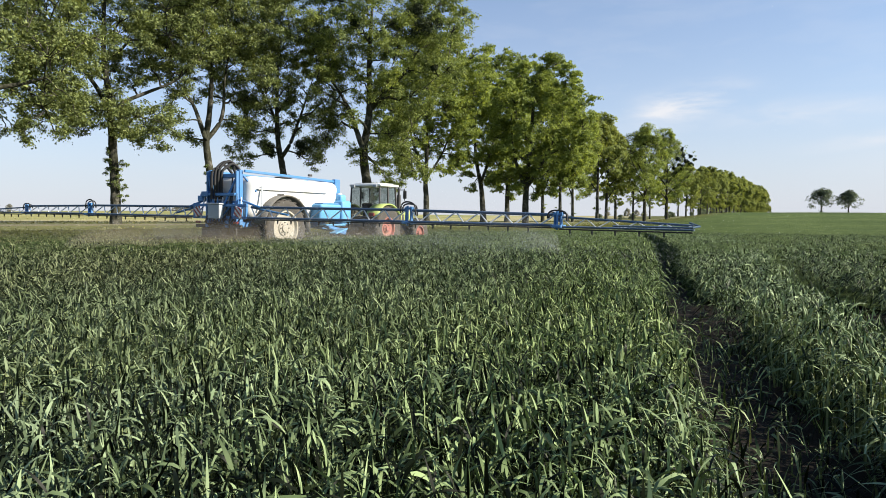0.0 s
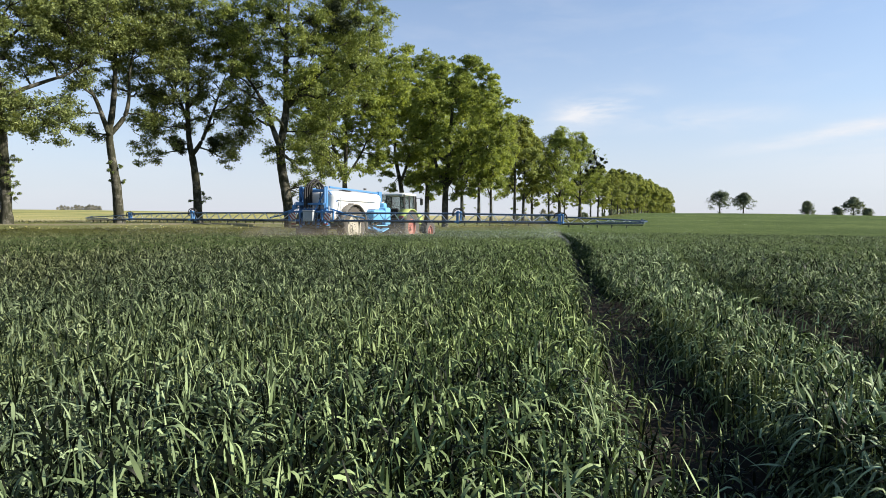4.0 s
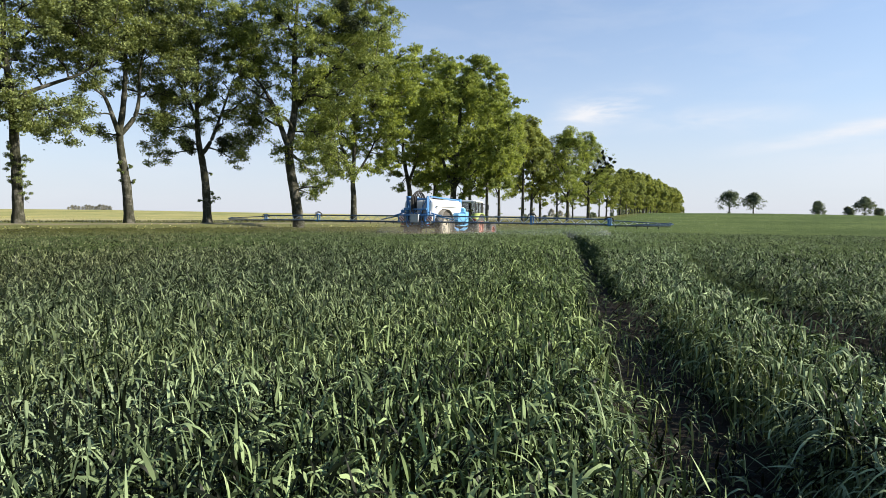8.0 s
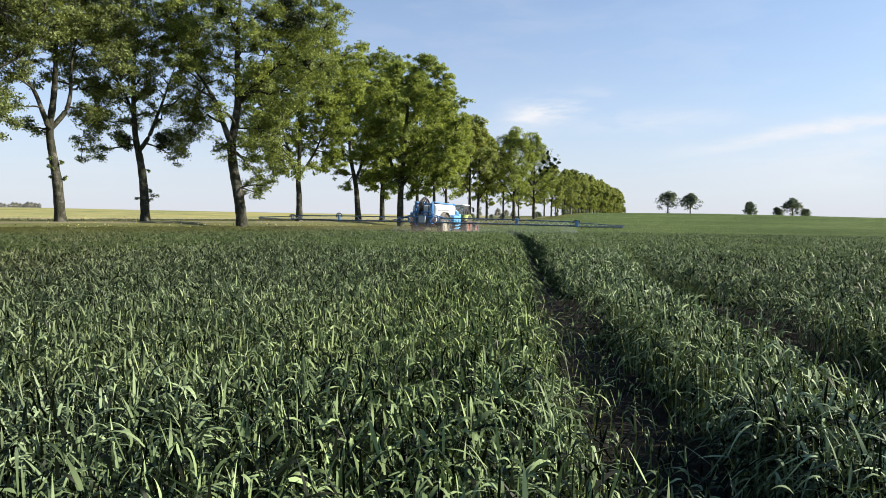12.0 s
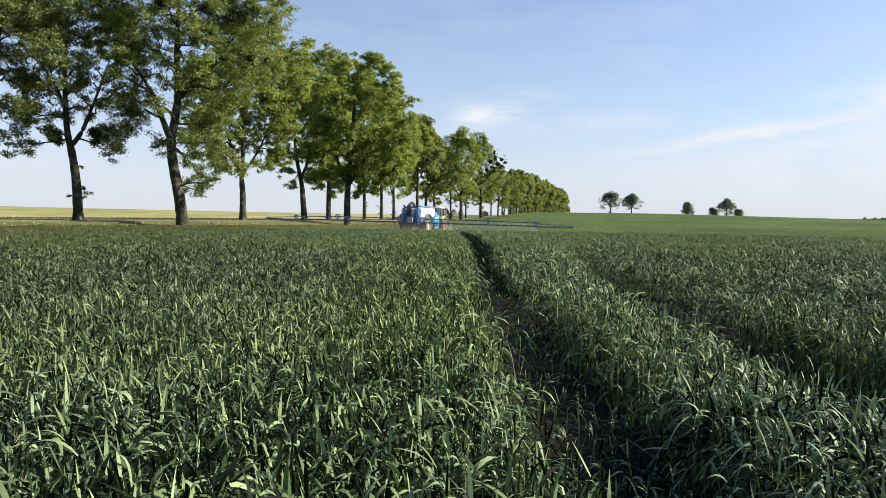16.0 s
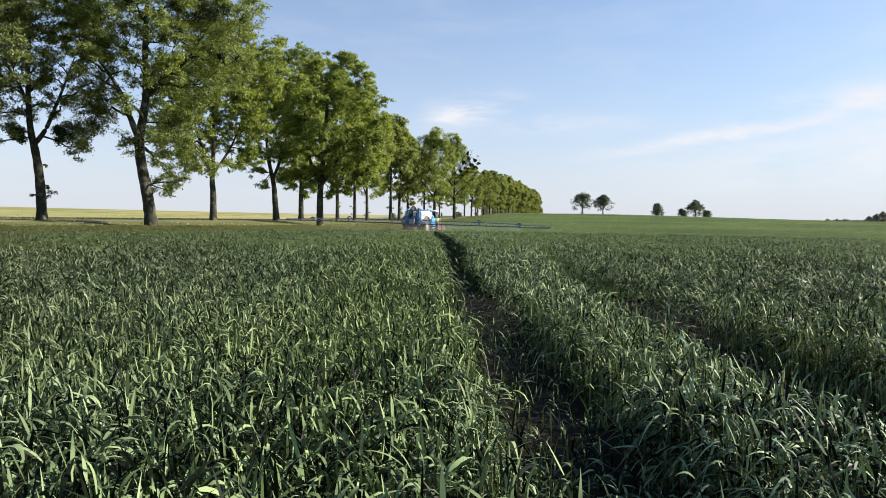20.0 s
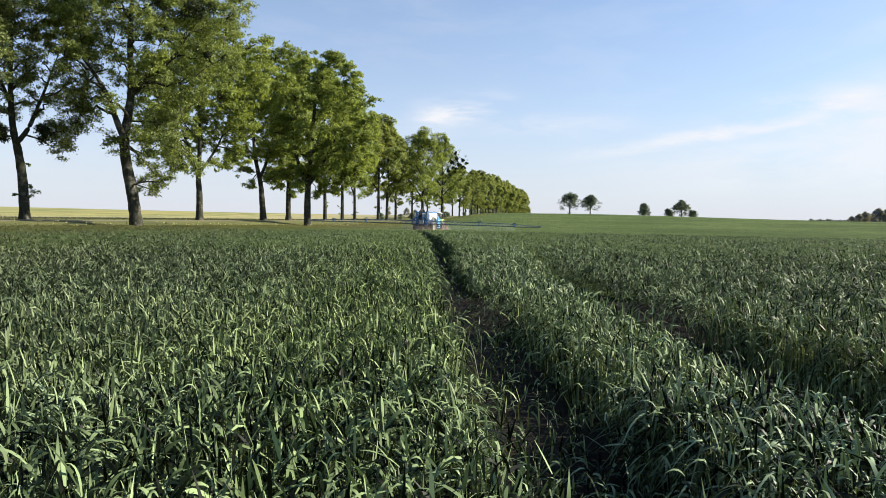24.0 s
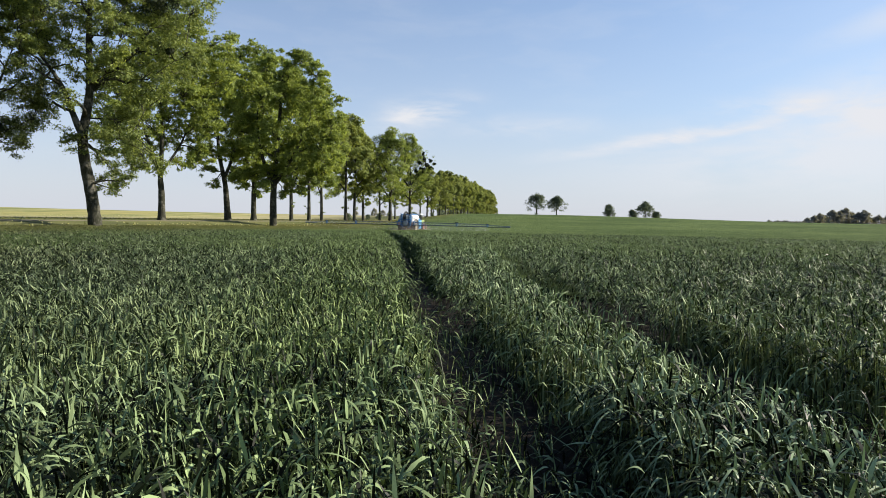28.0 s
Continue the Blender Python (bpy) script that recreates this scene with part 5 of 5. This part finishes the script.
def build_sprayer():
    ob = thing("field_sprayer", pose(0, 0, 0), "blue trailed field sprayer with white tank and wide unfolded boom", "sprayer")
    zb = 1.26
    # chassis, axle, drawbar
    bm = bmesh.new()
    for x in (-0.42, 0.42):
        box(bm, (x, 2.0, 1.05), (0.12, 4.6, 0.20), bev=0.01)
    box(bm, (0, 0.1, 1.05), (1.0, 0.14, 0.22)), box(bm, (0, 2.9, 1.05), (0.9, 0.14, 0.2))
    box(bm, (0, 5.1, 0.86), (0.22, 1.9, 0.20), (-10, 0, 0))
    for x in (-0.28, 0.28):
        rod(bm, (x * 1.5, 4.2, 0.98), (0, 5.9, 0.72), 0.06)
    rod(bm, (-1.0, 1.5, 0.93), (1.0, 1.5, 0.93), 0.075)
    box(bm, (-0.5, 1.5, 1.0), (0.16, 0.3, 0.2)), box(bm, (0.5, 1.5, 1.0), (0.16, 0.3, 0.2))
    part("chassis", bm, BLUE, ob)
    wheel(ob, 0.98, 1.5, 0.93, 0.42, CREAM, "cream dusty steel rim")
    wheel(ob, -0.98, 1.5, 0.93, 0.42, CREAM, "cream dusty steel rim")
    for s in (-1, 1):
        bm = bmesh.new()
        arch(bm, s * 0.72, s * 1.24, 1.5, 0.93, 1.02, -8, 172)
        guard = shaded(part("mudguard", bm, GUARD, ob, "dusty grey mudguard over the wheel"))
        bm = bmesh.new()
        for a in (20, 60, 100, 140):
            y, z = 1.5 + 1.08 * math.cos(radians(a)), 0.93 + 1.08 * math.sin(radians(a))
            rod(bm, (s * 0.74, y, z), (s * 1.22, y, z), 0.018, 6)
        part("rib", bm, DARK, guard)
    # tank: a long moulded body, tapering below, with a dome and seams
    bm = bmesh.new()
    box(bm, (0, 2.32, 1.86), (2.05, 4.3, 1.34), bev=0.30, segs=5, taper=0.80)
    tank = shaded(part("tank", bm, WHITE, ob, "large white moulded plastic liquid tank"))
    for z in (2.14, 1.60):
        bm = bmesh.new()
        for s in (-1, 1):
            box(bm, (s * (1.0 if z > 2 else 0.92), 2.05, z), (0.06, 3.3, 0.045), bev=0.02, segs=2)
        part("seam", bm, WHITE, tank)
    bm = bmesh.new()
    rod(bm, (0, 2.6, 2.50), (0, 2.6, 2.60), 0.26, 20), rod(bm, (0, 2.6, 2.60), (0, 2.6, 2.64), 0.29, 20)
    part("tank_lid", bm, DARK, tank, "round black tank lid")
    bm = bmesh.new()
    rod(bm, (0, 2.6, 2.64), (0, 2.6, 2.68), 0.06, 10)
    part("lid_knob", bm, HOSE, tank)
    bm = bmesh.new()
    box(bm, (1.03, 0.55, 1.88), (0.02, 0.07, 0.7), bev=0.005)
    part("level_gauge", bm, GREY, tank, "grey level gauge strip")
    # railing along the tank's top and the front post
    for s in (-1, 1):
        bm = bmesh.new()
        box(bm, (s * 0.74, 2.36, 2.62), (0.07, 4.5, 0.08), (-1.2, 0, 0))
        part("top_rail", bm, BLUE, ob, "long blue steel beam over the tank")
    bm = bmesh.new()
    for x in (-0.74, 0.74):
        box(bm, (x, 4.55, 2.30), (0.14, 0.30, 0.72)), box(bm, (x, 4.50, 1.75), (0.10, 0.14, 1.2))
    box(bm, (0, 4.55, 2.56), (1.6, 0.12, 0.12))
    part("boom_rest", bm, BLUE, ob, "blue rest for the folded boom")
    bm = bmesh.new()
    rod(bm, (0.80, 3.0, 2.68), (0.80, 3.0, 2.75), 0.05, 10), rod(bm, (0.80, 3.08, 2.68), (0.80, 3.08, 2.75), 0.05, 10)
    part("beacon_mount", bm, DARK, ob)
    # induction hopper and clean-water tank at the right front
    bm = bmesh.new()
    box(bm, (1.02, 3.60, 1.44), (0.60, 1.15, 0.62), bev=0.09, segs=3, taper=0.72)
    hop = shaded(part("hopper", bm, SKYBLUE, ob, "light blue plastic filling hopper"))
    bm = bmesh.new()
    box(bm, (1.02, 3.60, 1.76), (0.50, 0.9, 0.06), bev=0.03, segs=2)
    part("hopper_lid", bm, BLUE, hop)
    bm = bmesh.new()
    box(bm, (1.00, 4.50, 1.46), (0.56, 0.56, 0.86), bev=0.09, segs=3)
    box(bm, (0.92, 4.54, 1.96), (0.36, 0.34, 0.30), bev=0.08, segs=3)
    cw = shaded(part("water_tank", bm, SKYBLUE, ob, "light blue clean-water tank"))
    bm = bmesh.new()
    rod(bm, (0.92, 4.54, 2.09), (0.92, 4.54, 2.17), 0.08, 12)
    part("cap", bm, WHITE, cw)
    bm = bmesh.new()
    box(bm, (-1.0, 3.9, 1.6), (0.55, 1.3, 0.8), bev=0.08, segs=2)
    part("tool_box", bm, BLUE, ob)
    bm = bmesh.new()
    box(bm, (1.10, 3.9, 1.02), (0.36, 1.1, 0.05)), box(bm, (1.14, 4.2, 0.80), (0.34, 0.7, 0.05), (14, 0, 0))
    for y in (3.45, 4.35):
        rod(bm, (1.10, y, 1.02), (1.05, y, 1.4), 0.025)
    part("step", bm, SKYBLUE, ob, "light blue fold-out step")
    bm = bmesh.new()
    for k in range(3):
        rod(bm, (1.22, 3.2 + 0.16 * k, 1.16), (1.34, 3.2 + 0.16 * k, 1.16), 0.05, 10)
    part("valve", bm, HOSE, ob)
    # mast at the back and the lifting frame
    for s in (-1, 1):
        bm = bmesh.new()
        box(bm, (s * 0.62, 0.06, 1.86), (0.11, 0.14, 1.68), bev=0.012)
        box(bm, (s * 0.62, -0.06, 1.86), (0.05, 0.10, 1.6), bev=0.006)
        part("mast", bm, BLUE, ob, "upright blue lifting mast")
    bm = bmesh.new()
    for z in (1.15, 1.70, 2.52):
        box(bm, (0, 0.02, z), (1.3, 0.10, 0.12))
    for s in (-1, 1):
        rod(bm, (s * 0.6, -0.05, 2.5), (s * 0.15, -0.22, 1.5), 0.035)
        rod(bm, (s * 0.62, 0.1, 2.6), (s * 0.95, 0.4, 2.05), 0.03)
    box(bm, (-0.62, -0.12, 1.96), (0.30, 0.18, 0.16)), box(bm, (-0.85, -0.1, 1.82), (0.22, 0.16, 0.18))
    part("lifting_frame", bm, BLUE, ob)
    bm = bmesh.new()
    for z in (1.25, 1.62, 1.95):
        box(bm, (0, -0.16, z), (2.3 if z < 1.9 else 1.3, 0.08, 0.09))
    for x in (-1.1, -0.55, 0.0, 0.55, 1.1):
        box(bm, (x, -0.16, 1.45), (0.07, 0.08, 0.46))
    for x in (-0.85, -0.3, 0.3, 0.85):
        rod(bm, (x - 0.2, -0.18, 1.27), (x + 0.2, -0.18, 1.62), 0.02, 6)
    part("centre_frame", bm, BLUE, ob, "blue centre frame of the boom")
    bm = bmesh.new()
    box(bm, (0.0, -0.34, 1.42), (0.50, 0.16, 0.42), bev=0.03, segs=2)
    panel = part("rear_panel", bm, GREY, ob, "grey rear cover panel")
    bm = bmesh.new()
    box(bm, (0.0, -0.34, 1.66), (0.56, 0.20, 0.05), bev=0.012)
    part("panel_lid", bm, GREY, panel)
    for s in (-1, 1):
        bm = bmesh.new()
        box(bm, (s * 0.86, -0.26, 1.42), (0.29, 0.02, 0.29), (0, 20 * s, 0), bev=0.004)
        part("warning_board", bm, BOARD, ob, "red and white striped warning board")
        bm = bmesh.new()
        box(bm, (s * 0.80, -0.28, 1.10), (0.20, 0.06, 0.07), bev=0.01)
        part("rear_lamp", bm, LAMP_RED, ob, "red rear lamp cluster")
    bm = bmesh.new()
    box(bm, (0.0, -0.2, 0.98), (1.9, 0.12, 0.10)), box(bm, (-0.3, -0.1, 0.78), (0.9, 0.3, 0.3), bev=0.05)
    rod(bm, (0.62, -0.1, 0.62), (0.62, -0.1, 1.05), 0.04)
    part("under_frame", bm, DARK, ob)
    # black hose loops over the mast
    for k, (x, top, y) in enumerate(((-0.24, 2.86, -0.10), (-0.18, 2.96, -0.03), (-0.11, 2.98, 0.04), (-0.04, 2.90, 0.10))):
        pts = [(x, y - 0.15, 1.8), (x, y - 0.15, 2.55), (x + 0.03, y - 0.04, top - 0.14), (x + 0.12, y + 0.18, top), (x + 0.22, y + 0.36, top - 0.16), (x + 0.26, y + 0.42, 2.5), (x + 0.25, y + 0.40, 1.9)]
        part("hose", hose(pts, 0.042, sides=8), HOSE, ob, "thick black hose looping over the mast")
    bm = bmesh.new()
    box(bm, (-0.22, 0.0, 2.32), (0.26, 0.20, 0.8), bev=0.05)
    part("hose_guard", bm, DARK, ob)
    for k in range(5):
        x = -0.5 + 0.25 * k
        part("hose", hose([(x, -0.2, 1.3), (x + 0.1, -0.34, 1.1), (x + 0.25, -0.25, 1.05), (x + 0.35, -0.1, 1.3)], 0.022), HOSE, ob)
    for k, x in enumerate((-0.95, -0.78, -0.3, -0.12, 0.1, 0.3, 0.78, 0.95)):
        bm = bmesh.new()
        rod(bm, (x, -0.20, 1.22), (x * 0.9, -0.12, 1.98 - 0.12 * (k % 3)), 0.022, 6)
        part("pipe", bm, (BLUE, BRACE, DARK)[k % 3], ob)
    for s in (-1, 1):
        bm = bmesh.new()
        rod(bm, (s * 0.35, -0.1, 1.3), (s * 0.35, 0.0, 2.2), 0.045, 10), rod(bm, (s * 0.35, 0.0, 2.2), (s * 0.35, 0.02, 2.5), 0.025, 8)
        part("hydraulic_ram", bm, DARK, ob)
    bm = bmesh.new()
    for z in (1.35, 1.6, 1.85, 2.1):
        rod(bm, (-0.9, 0.30, z), (-0.62, 0.30, z), 0.016, 6)
    for x in (-0.9, -0.62):
        rod(bm, (x, 0.30, 1.2), (x, 0.30, 2.3), 0.018, 6)
    part("ladder", bm, BRACE, ob)
    # the boom
    for s in (-1, 1):
        boom_section(ob, s, 1.15, 6.58, zb, 0.31, 0.30, 16)
        joint_post(ob, s, 6.66, zb, 0.31, 0.20)
        boom_section(ob, s, 6.74, 10.55, zb, 0.29, 0.24, 12)
        joint_post(ob, s, 10.62, zb, 0.22, 0.12)
        boom_section(ob, s, 10.70, 13.5, zb - 0.03, 0.22, 0.09, 10, 0.24, True)
        bm = bmesh.new()
        rod(bm, (s * 11.9, -0.2, zb + 0.02), (s * 13.5, -0.2, zb + 0.02), 0.02, 6), rod(bm, (s * 13.5, -0.2, zb + 0.02), (s * 13.62, 0.0, zb + 0.05), 0.02, 6)
        rod(bm, (s * 13.62, 0.0, zb + 0.05), (s * 13.4, 0.14, zb + 0.12), 0.02, 6)
        part("end_guard", bm, RAIL, ob)
        bm = bmesh.new()
        rod(bm, (s * 1.15, 0, zb + 0.31), (s * 2.4, 0.2, zb + 0.1), 0.03), rod(bm, (s * 0.7, -0.05, 1.8), (s * 1.5, -0.02, zb + 0.31), 0.035)
        part("tie_rod", bm, BLUE, ob)
    # fine spray hanging under and behind the boom as very many small drops
    def flakes(name, x, y, z, size, material, label):
        n = len(x)
        c = np.stack([x, y, z], -1)
        a, b = rng.normal(0, 1, (n, 3)), rng.normal(0, 1, (n, 3))
        a /= np.linalg.norm(a, axis=1)[:, None]
        b /= np.linalg.norm(b, axis=1)[:, None]
        v = np.stack([c - a * size[:, None], c + b * size[:, None], c + a * size[:, None]], 1).reshape(-1, 3)
        tagged(part(name, mesh_from(name, v, np.arange(3 * n).reshape(-1, 3), material), material, ob, label), kind="stuff")
    rng = np.random.default_rng(3)
    n = 50000
    x = rng.uniform(-13.4, 13.4, n)
    y = -0.1 - rng.exponential(1.5, n)
    z = zb - 0.12 - rng.uniform(0, 1, n) ** 0.8 * 0.62 + np.minimum(0.5, -y * 0.12) * rng.uniform(-0.4, 1.0, n)
    # part of it drifts back as a low cloud, more to the downwind side
    loose = rng.uniform(0, 1, n) < 0.55
    x = np.where(loose, rng.triangular(-9, 11, 17, n), x)
    y = np.where(loose, -0.3 - rng.exponential(2.2, n), y)
    y = np.maximum(y, -rng.uniform(4.5, 8.0, n))
    z = np.where(loose, 0.60 + rng.exponential(0.45, n) * (0.5 + 0.05 * np.clip(x + 6, 0, 20)), z)
    keep = np.abs(x) > 2.8
    x, y, z = x[keep], y[keep], z[keep]
    n = len(x)
    flakes("spray_mist", x, y, z, rng.uniform(0.002, 0.0042, n), MIST, "thin pale mist of fine spray under the boom")
    # soft clouds of dust round the wheels and of finer spray on the downwind side
    for name, c, r, m, label in (("dust_cloud", (0.2, 2.6, 0.3), (2.4, 7.4, 1.3), DUST, "low grey-brown dust round the wheels"),
                                 ("dust_cloud", (-5.5, -0.2, 0.3), (8.5, 2.2, 1.0), THIN_DUST, "thin brown dust drifting off under the boom"),
                                 ("spray_cloud", (4.2, -0.3, 0.5), (7.2, 1.1, 1.65), HAZE, "pale haze of fine spray drifting downwind")):
        bm = bmesh.new()
        bmesh.ops.create_uvsphere(bm, u_segments=48, v_segments=20, radius=1.0)
        for q in bm.verts:
            a = math.atan2(q.co.y, q.co.x)
            lump = 1 + 0.10 * (1 - q.co.z ** 2) * math.sin(4 * a + 2 * q.co.z + c[0])
            q.co = Vector((c[0] + r[0] * q.co.x * lump, c[1] + r[1] * q.co.y * lump, c[2] + r[2] * q.co.z * lump))
        tagged(shaded(part(name, bm, m, ob, label)), kind="stuff")
    return ob


def build_tractor():
    """Origin on the ground under the rear axle, driving towards +y."""
    ob = thing("tractor", pose(0, 0, 0), "lime green farm tractor with white cab roof and red rims", "tractor")
    for s in (1, -1):
        wheel(ob, s * 0.95, 0.0, 0.90, 0.50, RED, "bright red steel rim", rim=0.5)
        wheel(ob, s * 0.92, 2.62, 0.66, 0.42, RED, "bright red steel rim", rim=0.5)
        bm = bmesh.new()
        arch(bm, s * 0.62, s * 1.20, 0.0, 0.90, 0.95, 35, 150, 0.05)
        shaded(part("mudguard", bm, LIME, ob, "lime green rear mudguard"))
        bm = bmesh.new()
        box(bm, (s * 1.0, -0.98, 1.45), (0.26, 0.06, 0.14), bev=0.02)
        part("rear_lamp", bm, LAMP_RED, ob, "red rear lamp")
    bm = bmesh.new()
    box(bm, (0, 1.2, 0.85), (0.6, 3.3, 0.5), bev=0.06)
    box(bm, (0, 0.0, 0.95), (1.3, 0.5, 0.45), bev=0.06), box(bm, (0, 2.62, 0.66), (1.3, 0.22, 0.22), bev=0.03)
    box(bm, (0, -0.55, 0.75), (0.5, 0.5, 0.5), bev=0.04)
    rod(bm, (-0.4, -0.3, 0.85), (-0.4, -1.2, 0.65), 0.05), rod(bm, (0.4, -0.3, 0.85), (0.4, -1.2, 0.65), 0.05)
    part("chassis", bm, DARK, ob)
    bm = bmesh.new()
    box(bm, (0, 2.2, 1.33), (0.84, 1.8, 0.62), bev=0.14, segs=3)
    hood = shaded(part("hood", bm, LIME, ob, "sloping lime green engine hood"))
    bm = bmesh.new()
    for s in (-1, 1):
        for k in range(4):
            box(bm, (s * 0.425, 1.75 + 0.25 * k, 1.33), (0.02, 0.16, 0.30), bev=0.004)
    part("grille", bm, DARK, hood)
    # cab: floor box, four posts, glass, roof
    bm = bmesh.new()
    box(bm, (0, 0.62, 1.22), (1.42, 1.25, 0.35), bev=0.05)
    cab = part("cab", bm, DARK, ob, "dark lower cab body")
    for x in (-1, 1):
        for y, lean in ((0.02, -0.06), (0.62, 0.0), (1.18, 0.10)):
            bm = bmesh.new()
            rod(bm, (x * 0.74, y + lean, 1.35), (x * 0.70, y, 2.62), 0.036)
            part("pillar", bm, DARK, cab)
    for name, pts in (("rear_window", [(-0.70, -0.04, 1.42), (0.70, -0.04, 1.42), (0.68, 0.02, 2.60), (-0.68, 0.02, 2.60)]),
                      ("windscreen", [(-0.70, 1.26, 1.42), (0.70, 1.26, 1.42), (0.68, 1.18, 2.60), (-0.68, 1.18, 2.60)]),
                      ("side_window", [(0.735, -0.02, 1.42), (0.735, 1.24, 1.42), (0.70, 1.16, 2.60), (0.70, 0.04, 2.60)]),
                      ("side_window", [(-0.735, -0.02, 1.42), (-0.735, 1.24, 1.42), (-0.70, 1.16, 2.60), (-0.70, 0.04, 2.60)])):
        bm = bmesh.new()
        f = bm.faces.new([bm.verts.new(p) for p in pts])
        bmesh.ops.solidify(bm, geom=[f], thickness=0.008)
        part(name, bm, GLASS, cab, "tinted cab glass").visible_shadow = False
    bm = bmesh.new()
    box(bm, (0, 0.66, 2.66), (1.58, 1.40, 0.11), bev=0.05, segs=3)
    box(bm, (0, 0.66, 2.72), (1.20, 1.1, 0.07), bev=0.034, segs=3)
    shaded(part("roof", bm, ROOF, cab, "white cab roof"))
    bm = bmesh.new()
    box(bm, (0, 0.2, 1.62), (0.55, 0.14, 0.62), (8, 0, 0), bev=0.05, segs=2)
    box(bm, (0, 0.42, 1.42), (0.55, 0.5, 0.16), bev=0.05, segs=2)
    part("seat", bm, HOSE, cab, "dark driver seat")
    for s in (-1, 1):
        bm = bmesh.new()
        box(bm, (s * 0.55, -0.10, 2.62), (0.20, 0.06, 0.12), bev=0.02)
        part("work_lamp", bm, GREY, cab)
    for s in (-1, 1):
        bm = bmesh.new()
        rod(bm, (s * 0.78, 1.18, 2.5), (s * 1.12, 1.25, 2.5), 0.018, 6)
        rod(bm, (s * 1.12, 1.25, 2.55), (s * 1.12, 1.25, 2.05), 0.018, 6)
        box(bm, (s * 1.14, 1.25, 2.3), (0.17, 0.05, 0.34), bev=0.02)
        part("mirror", bm, DARK, cab, "dark wing mirror on an arm")
    bm = bmesh.new()
    rod(bm, (0.62, 1.60, 1.3), (0.62, 1.60, 2.56), 0.055, 12), rod(bm, (0.62, 1.60, 2.54), (0.62, 1.55, 2.66), 0.045, 12)
    rod(bm, (0.62, 1.60, 1.6), (0.62, 1.60, 2.3), 0.085, 12)
    part("exhaust", bm, DARK, ob, "dark upright exhaust pipe")
    bm = bmesh.new()
    for s in (-1, 1):
        box(bm, (s * 0.78, 1.0, 0.75), (0.28, 0.5, 0.04)), box(bm, (s * 0.78, 1.0, 1.0), (0.26, 0.45, 0.04))
    part("step", bm, DARK, ob)
    return ob


SPRAYER, TRACTOR = build_sprayer(), build_tractor()


# ---------------------------------------------------------------- what moves
def gone(t):
    """Metres driven by t seconds."""
    return 2.30 * t + 0.0034 * t * t


def motions():
    tilt = [(0, 0.85), (2, 0.3), (3, -0.2), (5.5, 0.2), (8, 0.4), (10, 0.8), (14.5, 0.9), (19, 1.0), (24, 0.9), (28, 0.5)]
    rows, rows2 = [], []
    for k in range(57):
        t = k * 0.5
        d = gone(t)
        yaw = 23.4 - 1.8 * math.exp(-t / 3)
        roll = float(np.interp(t, [a for a, _ in tilt], [b for _, b in tilt]))
        x, y = -8.97 + d * SH, 18.37 + d * CH
        h = radians(yaw)
        sx, cx = math.sin(h), math.cos(h)
        wob = 0.012 * math.sin(5.1 * t) + 0.01 * math.sin(8.3 * t + 1)
        mx, my = x + 1.5 * sx, y + 1.5 * cx
        rows.append((t, pose(x, y, float(land(mx, my)) - 0.03, 0, roll + 6 * wob, -yaw)))
        tx, ty = x + 7.45 * sx, y + 7.45 * cx
        rows2.append((t, pose(tx, ty, float(land(tx, ty)) - 0.03, 0, 0.3 * roll - 5 * wob, -yaw)))
    walk(SPRAYER, rows)
    walk(TRACTOR, rows2)
    for ob, x, y, r in WHEELS:
        flip = 180 if x < 0 else 0
        # the far-side wheels face the other way, so they turn the other way about their own axle
        walk(ob, [(k * 0.4, pose(x, y, r, -math.degrees(gone(k * 0.4) / r), 0, 0) @ pose(0, 0, 0, 0, 0, flip)) for k in range(71)])
    for k, (ob, g, r0) in enumerate(SWAYING):
        amp = 0.008 + 0.0008 * r0
        w1, w2, ph = 1.7 + 0.23 * g, 0.61 + 0.07 * g, 1.9 * k
        walk(ob, [(t * 0.4, pose(amp * (math.sin(w1 * t * 0.4 + ph) + 0.6 * math.sin(w2 * t * 0.4)), 0.3 * amp * math.sin(w1 * t * 0.4 + ph + 1), 0)) for t in range(71)])


motions()
